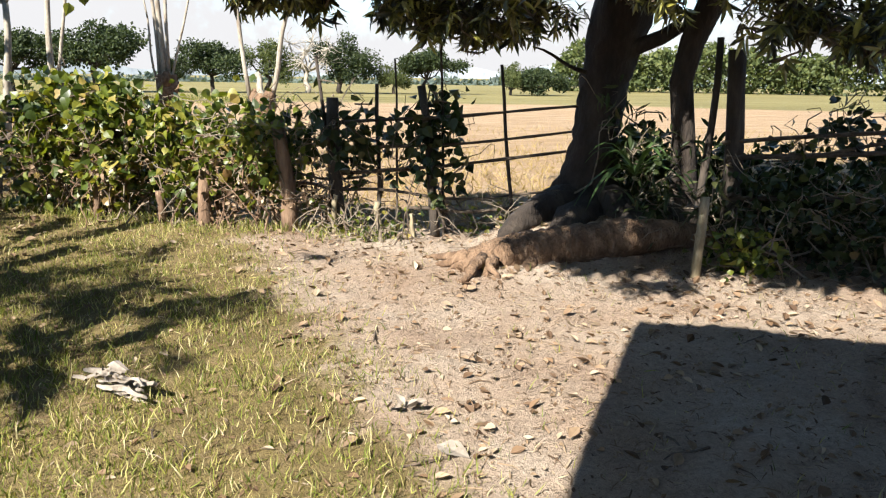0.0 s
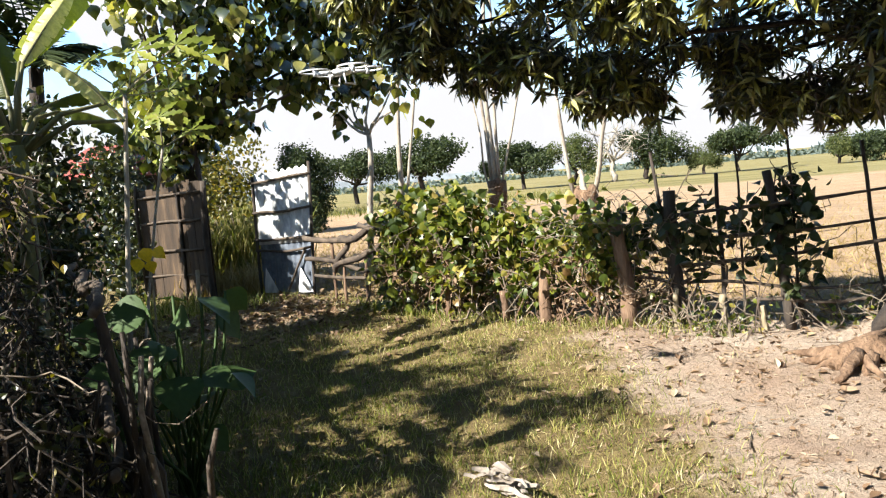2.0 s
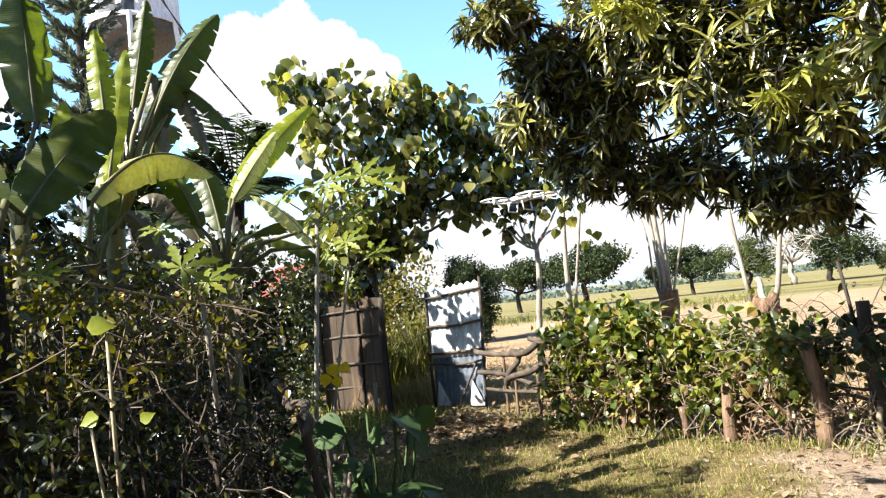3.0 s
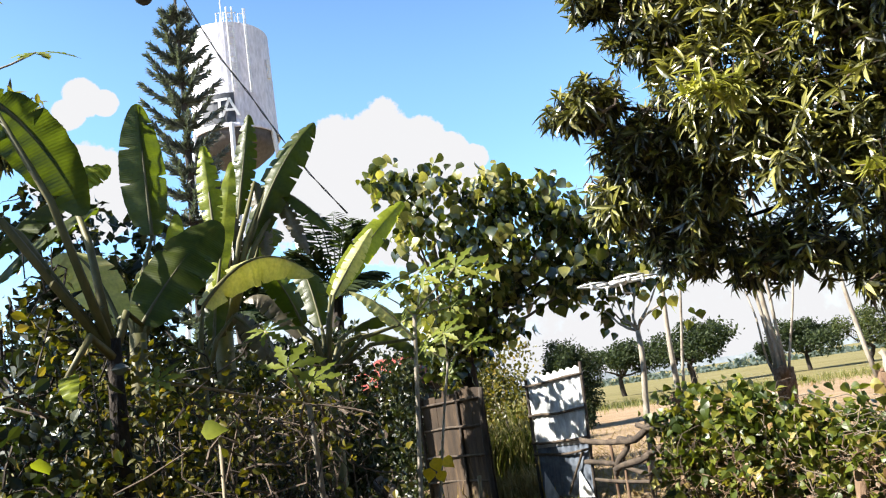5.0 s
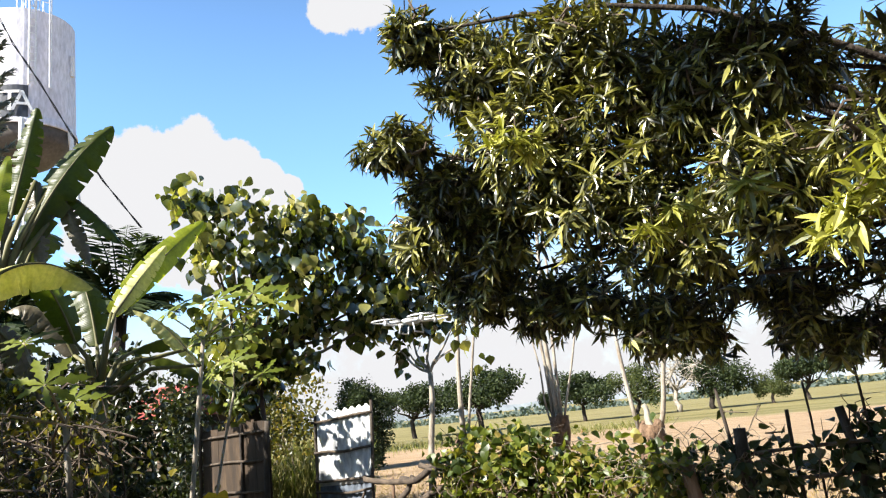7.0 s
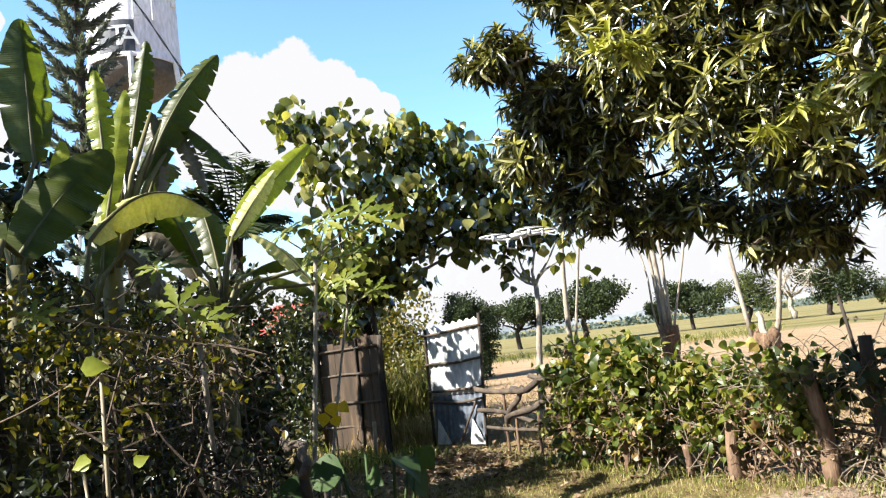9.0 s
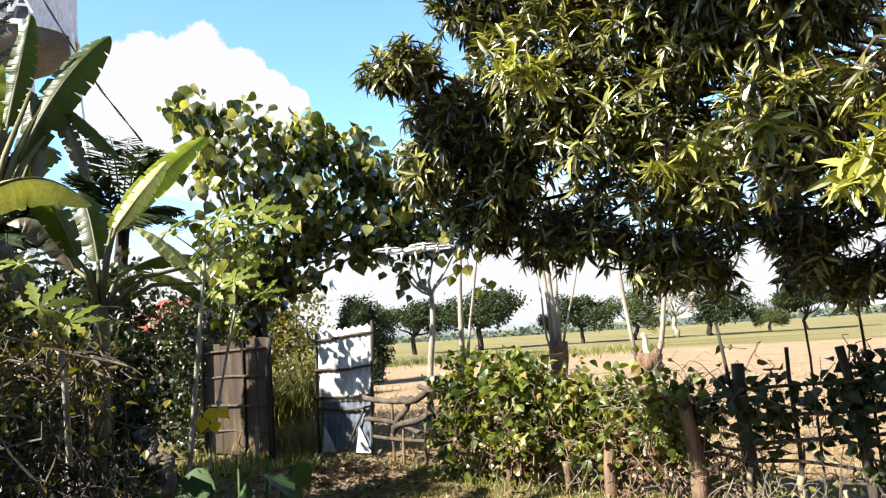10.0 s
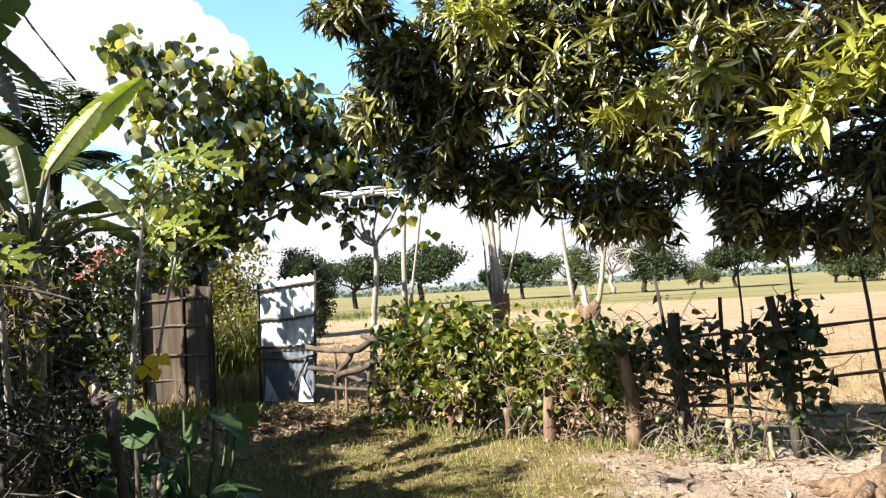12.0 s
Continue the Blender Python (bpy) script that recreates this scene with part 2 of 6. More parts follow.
FAR_LIGHT = leaf_mat("light_tree_leaf", [(0.0, (0.0331, 0.0449, 0.0137)), (0.6, (0.0605, 0.0761, 0.0244)), (1.0, (0.112, 0.122, 0.041))], 0.6, 0.25, 0.25)
# aerial haze is mixed into this pale grey-green
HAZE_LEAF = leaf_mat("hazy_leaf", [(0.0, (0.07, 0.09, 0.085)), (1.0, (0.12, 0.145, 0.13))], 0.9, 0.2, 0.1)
GRASS = leaf_mat("grass_blade", [(0.0, (0.0638, 0.0863, 0.0112)), (0.35, (0.138, 0.165, 0.029)), (0.6, (0.25, 0.245, 0.066)), (0.82, (0.375, 0.323, 0.143)), (1.0, (0.48, 0.42, 0.27))], 0.6, 0.35, 0.25, 1.15)
STRAW = leaf_mat("straw", [(0.0, (0.196, 0.134, 0.0505)), (0.6, (0.294, 0.213, 0.0926)), (1.0, (0.36, 0.272, 0.139))], 0.7, 0.25, 0.25, 1.0)
TALL_GRASS = leaf_mat("grass_blade", [(0.0, (0.0525, 0.0709, 0.00945)), (0.35, (0.11, 0.121, 0.0221)), (0.6, (0.194, 0.178, 0.0525)), (0.82, (0.283, 0.241, 0.11)), (1.0, (0.367, 0.315, 0.2))], 0.6, 0.35, 0.25, 1.15)
LITTER = leaf_mat("dry_leaf", [(0.0, (0.0665, 0.0384, 0.023)), (0.4, (0.164, 0.102, 0.0614)), (0.8, (0.265, 0.189, 0.128)), (1.0, (0.348, 0.281, 0.214))], 0.75, 0.15, 0.25, 0.9)


def ground_mat():
    m, nt, b, out = node_mat("yard_and_field")

    def attr(name):
        a = nt.nodes.new("ShaderNodeAttribute")
        a.attribute_name = name
        return a.outputs["Fac"]

    def edge(mask, scale, amount, lo=0.42, hi=0.58):
        add = nt.nodes.new("ShaderNodeMath")
        add.operation = "MULTIPLY_ADD"
        link(nt, noise_tex(nt, scale, 6.0, 0.65), add.inputs[0])
        add.inputs[1].default_value = amount
        link(nt, mask, add.inputs[2])
        r = nt.nodes.new("ShaderNodeMapRange")
        r.interpolation_type = "SMOOTHSTEP"
        link(nt, add.outputs[0], r.inputs[0])
        r.inputs[1].default_value, r.inputs[2].default_value = lo + amount / 2, hi + amount / 2
        return r.outputs[0]

    patches = noise_tex(nt, 0.9, 6.0, 0.6)
    grain = noise_tex(nt, 28.0, 6.0, 0.7)
    crumbs = noise_tex(nt, 90.0, 4.0, 0.7)
    soil = ramp(nt, patches, [(0.3, (0.25, 0.172, 0.12)), (0.5, (0.325, 0.252, 0.19)), (0.7, (0.39, 0.328, 0.264))])
    turf = ramp(nt, patches, [(0.3, (0.105, 0.081, 0.0315)), (0.55, (0.188, 0.143, 0.0638)), (0.75, (0.27, 0.206, 0.12))])
    field = ramp(nt, noise_tex(nt, 0.5, 7.0, 0.65, (1, 3, 1)), [(0.3, (0.225, 0.149, 0.0825)), (0.5, (0.31, 0.217, 0.131)), (0.7, (0.364, 0.272, 0.179))])
    green = ramp(nt, noise_tex(nt, 0.08, 6.0, 0.6, (1, 4, 1)), [(0.3, (0.122, 0.107, 0.0382)), (0.55, (0.194, 0.168, 0.0714)), (0.75, (0.255, 0.214, 0.112))])
    col = mix_rgb(nt, edge(attr("turf"), 2.2, 1.6, 0.3, 0.7), soil, turf)
    col = mix_rgb(nt, attr("field"), col, field)
    col = mix_rgb(nt, edge(attr("green"), 0.15, 0.5), col, green)
    col = mix_rgb(nt, 0.85, col, ramp(nt, grain, [(0.25, (0.5, 0.48, 0.46)), (0.5, (0.95, 0.95, 0.95)), (0.75, (1.2, 1.2, 1.2))]), "MULTIPLY")
    col = mix_rgb(nt, 0.6, col, ramp(nt, crumbs, [(0.3, (0.55, 0.52, 0.5)), (0.6, (1.08, 1.08, 1.08))]), "MULTIPLY")
    link(nt, col, b.inputs["Base Color"])
    b.inputs["Roughness"].default_value = 0.97
    b.inputs["Specular IOR Level"].default_value = 0.15
    h = nt.nodes.new("ShaderNodeMath")
    h.operation = "ADD"
    link(nt, grain, h.inputs[0])
    link(nt, crumbs, h.inputs[1])
    bump(nt, b, h.outputs[0], 0.85, 0.026)
    return m


GROUND = ground_mat()

# ---- shape helpers ----
rng = np.random.default_rng(7)


class Shape:
    """Collects vertices and faces of one mesh."""

    def __init__(self):
        self.v, self.f, self.n = [], [], 0

    def add(self, verts, faces):
        verts = np.asarray(verts, float).reshape(-1, 3)
        self.f += [tuple(i + self.n for i in f) for f in faces]
        self.v.append(verts)
        self.n += len(verts)
        return self

    def tube(self, pts, radii, sides=6, rough=0.0, caps=True):
        pts = np.asarray(pts, float)
        radii = np.broadcast_to(np.asarray(radii, float), (len(pts),))
        up = np.array([0.12, 0.31, 0.94])
        rings = []
        a = None
        for i, p in enumerate(pts):
            d = pts[min(i + 1, len(pts) - 1)] - pts[max(i - 1, 0)]
            d /= np.linalg.norm(d) + 1e-9
            if a is None:
                a = np.cross(d, up if abs(d @ up) < 0.95 else np.array([1.0, 0, 0]))
            a = a - (a @ d) * d
            a /= np.linalg.norm(a) + 1e-9
            b = np.cross(d, a)
            ang = np.arange(sides) * 2 * np.pi / sides
            r = radii[i] * (1 + rough * rng.uniform(-1, 1, sides))
            rings.append(p + r[:, None] * (np.cos(ang)[:, None] * a + np.sin(ang)[:, None] * b))
        faces = []
        for i in range(len(pts) - 1):
            for k in range(sides):
                q = (k + 1) % sides
                faces.append((i * sides + k, i * sides + q, (i + 1) * sides + q, (i + 1) * sides + k))
        if caps:
            faces.append(tuple(range(sides))[::-1])
            faces.append(tuple((len(pts) - 1) * sides + k for k in range(sides)))
        return self.add(np.concatenate(rings), faces)

    def box(self, c, s, m=None):
        c, s = np.asarray(c, float), np.asarray(s, float) / 2
        v = np.array([(x, y, z) for x in (-1, 1) for y in (-1, 1) for z in (-1, 1)], float) * s
        if m is not None:
            v = v @ np.array(m).T
        return self.add(v + c, [(0, 1, 3, 2), (4, 6, 7, 5), (0, 4, 5, 1), (2, 3, 7, 6), (0, 2, 6, 4), (1, 5, 7, 3)])

    def leaves(self, template, pos, along, normal, length):
        """Copies of a leaf template: along its x the way, its z the normal, scaled by length."""
        tv, tf = template
        pos, along, normal = (np.asarray(a, float) for a in (pos, along, normal))
        along = along / (np.linalg.norm(along, axis=1, keepdims=True) + 1e-9)
        side = np.cross(normal, along)
        side /= np.linalg.norm(side, axis=1, keepdims=True) + 1e-9
        nor = np.cross(along, side)
        length = np.broadcast_to(np.asarray(length, float), (len(pos),))[:, None, None]
        verts = pos[:, None] + length * (tv[None, :, :1] * along[:, None] + tv[None, :, 1:2] * side[:, None] + tv[None, :, 2:] * nor[:, None])
        k = len(tv)
        for i in range(len(pos)):
            o = self.n + i * k
            self.f += [tuple(o + j for j in f) for f in tf]
        self.v.append(verts.reshape(-1, 3))
        self.n += k * len(pos)
        return self

    def mesh(self, name, material, smooth=False):
        me = bpy.data.meshes.new(name)
        me.from_pydata(np.concatenate(self.v).tolist(), [], self.f)
        me.materials.append(material)
        if smooth:
            me.polygons.foreach_set("use_smooth", [True] * len(me.polygons))
        me.update()
        return me


def part(name, shape, material, parent=None, label="", smooth=False, kind=""):
    ob = new(name, shape.mesh(name, material, smooth))
    ob.parent = parent
    return tagged(ob, label, kind=kind)


def thing(name, at, label, category, group="", kind=""):
    ob = new(name)
    ob.location = at
    ob.empty_display_size = 0.2
    tagged(ob, label, category, group, kind)
    return ob


def hang(ob, parent):
    """Parents a mesh in world coordinates under a thing that stands elsewhere."""
    ob.parent = parent
    ob.matrix_parent_inverse = Matrix.Translation(parent.location).inverted()
    return ob


def wpart(name, shape, material, parent, label="", smooth=False, kind=""):
    return hang(part(name, shape, material, None, label, smooth, kind), parent)


def blade(profile, droop=0.0, fold=0.0):
    """A leaf template from half-widths at steps of its length; it droops, and folds along its midrib."""
    k = len(profile)
    v, f = [], []
    for i, w in enumerate(profile):
        t = i / (k - 1)
        z = -droop * t * t
        v += [(t, -w, z + fold * w), (t, 0, z), (t, w, z + fold * w)]
    for i in range(k - 1):
        a, b = 3 * i, 3 * i + 3
        f += [(a, a + 1, b + 1, b), (a + 1, a + 2, b + 2, b + 1)]
    return np.array(v, float), f


def slim(profile, droop=0.0, fold=0.0):
    """As blade(), with single points at both ends."""
    v, f = [(0, 0, 0)], []
    k = len(profile)
    for i, w in enumerate(profile):
        t = (i + 1) / (k + 1)
        z = -droop * t * t
        v += [(t, -w, z + fold * w), (t, 0, z), (t, w, z + fold * w)]
    v.append((1, 0, -droop))
    f += [(0, 2, 1), (0, 3, 2)]
    for i in range(k - 1):
        a, b = 1 + 3 * i, 4 + 3 * i
        f += [(a, a + 1, b + 1, b), (a + 1, a + 2, b + 2, b + 1)]
    a, e = 1 + 3 * (k - 1), len(v) - 1
    f += [(a, a + 1, e), (a + 1, a + 2, e)]
    return np.array(v, float), f


LANCE = slim((0.09, 0.105, 0.065), 0.28, 0.4)
CORDATE = slim((0.34, 0.45, 0.46, 0.38, 0.25, 0.11), 0.3, 0.22)
LANCE_FLAT = slim((0.1, 0.12, 0.075), 0.05, 0.2)
HEART = slim((0.40, 0.42, 0.30, 0.13), 0.22, 0.25)
OVAL = slim((0.27, 0.33, 0.2), 0.15, 0.25)
CURL = slim((0.26, 0.3, 0.18), -0.25, 0.7)
GRASS_BLADE = (np.array([(0, -0.036, 0), (0, 0.036, 0), (0.55, -0.028, 0.03), (0.55, 0.028, 0.03), (1, 0, -0.22)], float), [(0, 1, 3, 2), (2, 3, 4)])
LONG_BLADE = (np.array([(0, -0.012, 0), (0, 0.012, 0), (0.4, -0.011, 0.05), (0.4, 0.011, 0.05), (0.75, -0.008, 0.0), (0.75, 0.008, 0.0), (1, 0, -0.2)], float), [(0, 1, 3, 2), (2, 3, 5, 4), (4, 5, 6)])
CLUMP = (np.array([(0, 0, 0), (0.45, -0.36, 0.1), (0.5, 0, -0.06), (0.45, 0.36, 0.1), (1, 0, -0.15)], float), [(0, 2, 1), (0, 3, 2), (1, 2, 4), (2, 3, 4)])
SMALL_LANCE = slim((0.1, 0.085), 0.28, 0.4)


def unit(n):
    v = rng.normal(size=(n, 3))
    return v / np.linalg.norm(v, axis=1, keepdims=True)


def in_blobs(blobs, n, core=0.45, cut=None, power=0.8):
    """Points in a set of ellipsoids, denser towards their skins, with the way out at each."""
    vol = np.array([b[3] * b[4] * b[5] for b in blobs]) ** power
    pick = rng.choice(len(blobs), n, p=vol / vol.sum())
    b = np.array(blobs)[pick]
    d = unit(n)
    r = ((core + (1 - core) * rng.random(n) ** 0.5) * rng.choice([1.0, 1.0, 1.0, 1.16], n))[:, None]
    pos = b[:, :3] + d * b[:, 3:] * r
    out = d / b[:, 3:]
    out /= np.linalg.norm(out, axis=1, keepdims=True)
    if cut is not None:
        keep = cut(pos)
        pos, out, pick = pos[keep], out[keep], pick[keep]
    return pos, out, pick


def whorls(shape, template, tips, out, each, length, droop=0.5, spread=0.9):
    """Leaves round each twig tip, drooping by their weight."""
    n = len(tips)
    pos = np.repeat(tips, each, 0) + rng.normal(size=(n * each, 3)) * 0.03
    d = np.repeat(out, each, 0)
    way = d * (1 - spread * 0.5) + unit(n * each) * spread
    way[:, 2] -= droop * rng.random(n * each)
    normal = np.array([0, 0, 1.0]) + unit(n * each) * 0.45
    ln = length * rng.uniform(0.65, 1.15, n * each)
    shape.leaves(template, pos, way, normal, ln)


def wiggle(a, b, n, amount, sag=0.0):
    """A gently curving line of n points from a to b."""
    a, b = np.asarray(a, float), np.asarray(b, float)
    t = np.linspace(0, 1, n)[:, None]
    p = a + (b - a) * t
    for k in (1, 2, 3):
        p = p + np.sin(np.pi * k * t) * rng.normal(size=(1, 3)) * amount * 1.3 / k
    p[:, 2] += -sag * 4 * (t[:, 0] * (1 - t[:, 0]))
    return p


def smoothstep(lo, hi, v):
    t = np.clip((np.asarray(v, float) - lo) / (hi - lo), 0, 1)
    return t * t * (3 - 2 * t)


# ---- ground ----
FENCE_A, FENCE_B = 7.85, 0.25  # the fence stands on y = A - B x


def turf_mask(x, y):
    edge = -0.05 - 0.41 * (y - 2.9)
    near = smoothstep(0.9, -0.9, x - edge)
    strip = 0.75 * smoothstep(0.5, 0.0, np.abs(y - (FENCE_A - FENCE_B * x) + 0.1)) * smoothstep(-1.2, -2.2, x)
    path = smoothstep(1.5, 0.3, np.hypot((x + 6.4) / 1.2, (y - 8.2) / 1.5))
    return np.clip(np.maximum(near, strip) - 0.7 * path, 0, 1)


def bumps(x, y):
    return 0.018 * np.sin(2.1 * x + 0.7 * y) * np.sin(1.7 * y - 0.4 * x) + 0.012 * np.sin(5.3 * x + 1.0) * np.sin(4.7 * y)


def height(x, y):
    x, y = np.asarray(x, float), np.asarray(y, float)
    fade = smoothstep(60, 15, np.hypot(x, y - 6))
    z = bumps(x, y) * fade
    z = z + 0.17 * smoothstep(-3.0, -6.5, x) * smoothstep(30, 14, np.hypot(x, y - 6))
    z = z + 0.34 * np.exp(-(((x - 1.4) / 1.0) ** 2 + ((y - 7.45) / 0.6) ** 2))
    return z


def make_ground():
    def axis(lo, hi, step, far):
        mid = np.arange(lo, hi + 1e-6, step)
        out, s, p = [], step, hi
        while p < far:
            s *= 1.22
            p += s
            out.append(p)
        low, s, p = [], step, lo
        while p > -far:
            s *= 1.22
            p -= s
            low.append(p)
        return np.array(low[::-1] + mid.tolist() + out)

    xs, ys = axis(-9, 5, 0.07, 1800), axis(-1, 11, 0.07, 1800)
    gx, gy = np.meshgrid(xs, ys, indexing="ij")
    gz = height(gx, gy)
    fine = smoothstep(14, 9, np.hypot(gx + 1, gy - 5))
    gz = gz + fine * rng.normal(size=gx.shape) * 0.011
    nx, ny = len(xs), len(ys)
    idx = np.arange(nx * ny).reshape(nx, ny)
    faces = np.stack([idx[:-1, :-1], idx[1:, :-1], idx[1:, 1:], idx[:-1, 1:]], -1).reshape(-1, 4)
    me = bpy.data.meshes.new("ground")
    me.from_pydata(np.stack([gx, gy, gz], -1).reshape(-1, 3).tolist(), [], faces.tolist())
    me.polygons.foreach_set("use_smooth", [True] * len(me.polygons))
    me.materials.append(GROUND)
    beyond = gy - (FENCE_A - FENCE_B * gx)
    r = np.hypot(gx, gy)
    masks = {"turf": turf_mask(gx, gy), "field": smoothstep(0.1, 1.0, beyond),
             "green": smoothstep(38, 60, r) * smoothstep(0.1, 1, beyond)}
    for key, val in masks.items():
        a = me.attributes.new(key, "FLOAT", "POINT")
        a.data.foreach_set("value", val.ravel())
    ob = new("ground", me)
    tagged(ob, "dry pinkish soil yard with worn grass and a stubble field beyond", "ground", kind="structure")


make_ground()

# ---- mango tree ----


def limb(shape, a, b, r0, r1, n=6, wob=0.08, sides=7, bow=0.0):
    p = wiggle(a, b, n, wob)
    t = np.linspace(0, 1, n)
    p[:, 2] += bow * np.sin(np.pi * t)
    shape.tube(p, np.linspace(r0, r1, n), sides, 0.06)
    return p


def rosettes(shape, template, tips, out, each, length):
    """Whorls of leaves that spread like a star round each twig tip and sag a little."""
    n = len(tips)
    axis = out + np.array([0, 0, 0.35]) + unit(n) * 0.45
    axis /= np.linalg.norm(axis, axis=1, keepdims=True)
    a = np.repeat(axis, each, 0)
    side = np.cross(a, unit(n * each))
    side /= np.linalg.norm(side, axis=1, keepdims=True) + 1e-9
    th = rng.uniform(0.3, 1.6, (n * each, 1))
    way = a * np.cos(th) + side * np.sin(th)
    way += unit(n * each) * 0.3
    way[:, 2] -= 0.65 * rng.random(n * each) + 0.1
    pos = np.repeat(tips, each, 0) - a * (rng.random((n * each, 1)) * 0.09)
    size = np.repeat(rng.uniform(0.75, 1.2, n), each) * rng.uniform(0.55, 1.2, n * each)
    shape.leaves(template, pos, way, a + np.array([0, 0, 0.4]) + unit(n * each) * 0.3, length * size)


def mango_tree():
    base = (1.4, 7.75, 0.1)
    tree = thing("mango_tree", base, "large mango tree with dense drooping leaves and twin dark stems", "tree")
    s = Shape()
    pts = np.array([(1.32, 7.95, -0.1), (1.4, 7.92, 0.35), (1.46, 7.88, 0.75), (1.5, 7.87, 1.2), (1.54, 7.86, 1.6), (1.64, 7.84, 2.1), (1.78, 7.6, 3.0)])
    k, u = np.linspace(0, 1, len(pts)), np.linspace(0, 1, 34)
    fine = np.stack([np.interp(u, k, pts[:, i]) for i in range(3)], 1) + rng.normal(size=(34, 3)) * 0.003
    s.tube(fine, np.interp(u, k, [0.62, 0.38, 0.26, 0.22, 0.24, 0.29, 0.2]) * rng.uniform(0.99, 1.01, 34), 22, 0.09)
    wpart("trunk", s, BARK, tree, "thick dark trunk with flared base", True)
    s = Shape()
    pts = np.array([(2.3, 7.4, -0.1), (2.26, 7.36, 0.4), (2.22, 7.33, 0.8), (2.19, 7.31, 1.1), (2.13, 7.31, 1.6), (2.2, 7.3, 1.95), (2.36, 7.25, 2.35), (2.6, 7.1, 3.2)])
    s.tube(pts, [0.2, 0.14, 0.12, 0.11, 0.1, 0.11, 0.125, 0.09], 11, 0.05)
    wpart("stem", s, BARK, tree, "second slimmer dark stem", True)
    limbs = Shape()
    top, top2 = np.array([1.78, 7.6, 2.9]), np.array([2.6, 7.1, 3.1])
    for k, b in enumerate(CROWN + CROWN_SIDE):
        limb(limbs, top if k % 3 else top2, b[:3], 0.045, 0.012, 8, 0.12, 7, 0.3)
    for b in CROWN_SHADE:
        limb(limbs, (1.3, 6.0, 5.2), b[:3], 0.07, 0.03, 7, 0.08, 7, 0.3)
    limb(limbs, (1.5, 7.85, 1.62), (0.8, 7.6, 1.9), 0.03, 0.008, 8, 0.02, 7)
    limb(limbs, (1.62, 7.8, 1.75), (2.3, 7.25, 2.2), 0.08, 0.06, 5, 0.02, 7)
    limb(limbs, (1.5, 7.4, 2.5), (-1.6, 5.9, 2.75), 0.03, 0.012, 7, 0.05, 6, 0.1)
    wpart("branchwork", limbs, BARK, tree, "", True)

    def inside(p):
        """Above the lower edge of the crown, which lifts towards its garden flank, and clear of the viewer."""
        floor = 1.8 + 0.3 * np.clip(-0.9 - p[:, 0], 0, 4) + 0.15 * np.sin(p[:, 0] * 3.7 + p[:, 1]) + 0.13 * np.sin(p[:, 0] * 7.3 - p[:, 1] * 4.1)
        x, y, z = p.T
        lace = np.sin(3.1 * x + 2.0 * z + 0.7) * np.sin(2.7 * z - 1.9 * y + 1.1) + 0.6 * np.sin(6.3 * x - 4.1 * y) * np.sin(5.7 * z + 2.9 * y)
        deep = np.clip((z - floor) / 1.3, 0, 1)
        gap = np.abs(x + 0.74 + 0.073 * (y - 5.9)) < 0.11 + 0.07 * np.sin(z * 9)
        return (z > floor) & (lace > -0.42 - 0.8 * deep) & ~(gap & (z < 2.85)) & ((np.hypot(p[:, 0] + 0.3, p[:, 1]) > 2.6) | (p[:, 2] > 4.4))

    def grow(groups, name, label, template, material, n, core, each, length, twig=1.0):
        tips, out, pick = in_blobs(groups, n, core, inside, 0.6)
        lv = Shape()
        rosettes(lv, template, tips, out, each, length)
        wpart(name, lv, material, tree, label, kind="stuff")
        tw = Shape()
        centres = np.array(groups)[:, :3]
        for i in range(0, len(tips), 5):
            c = centres[pick[i]]
            a = c + (tips[i] - c) * 0.25
            tw.tube(wiggle(a, tips[i], 5, 0.06), np.array([0.016, 0.014, 0.011, 0.008, 0.005]) * twig, 5, 0, False)
        wpart("brushwood", tw, TWIG, tree, kind="stuff")

    grow(CROWN, "crown", "long narrow dark green mango leaves in whorls", LANCE, MANGO_LEAF, 3700, 0.2, 12, 0.15)
    grow(CROWN_SIDE, "side_crown", "shaded mango leaves over the fence", LANCE, MANGO_LEAF, 1350, 0.1, 10, 0.145)
    grow(CROWN_HEART, "inner_crown", "shaded mango leaves round the forks", LANCE, MANGO_LEAF, 620, 0.1, 11, 0.15)
    grow(SPRAYS, "young_spray", "bright yellow-green young mango leaves", LANCE, YOUNG_MANGO, 110, 0.1, 9, 0.15, 0.35)
    tips, out, _ = in_blobs(CROWN_SHADE, 8600, 0.1, None, 0.5)
    lv = Shape()
    whorls(lv, SMALL_LANCE, tips, out, 7, 0.32, 0.3, 0.9)
    wpart("shade_crown", lv, MANGO_LEAF, tree, kind="stuff")


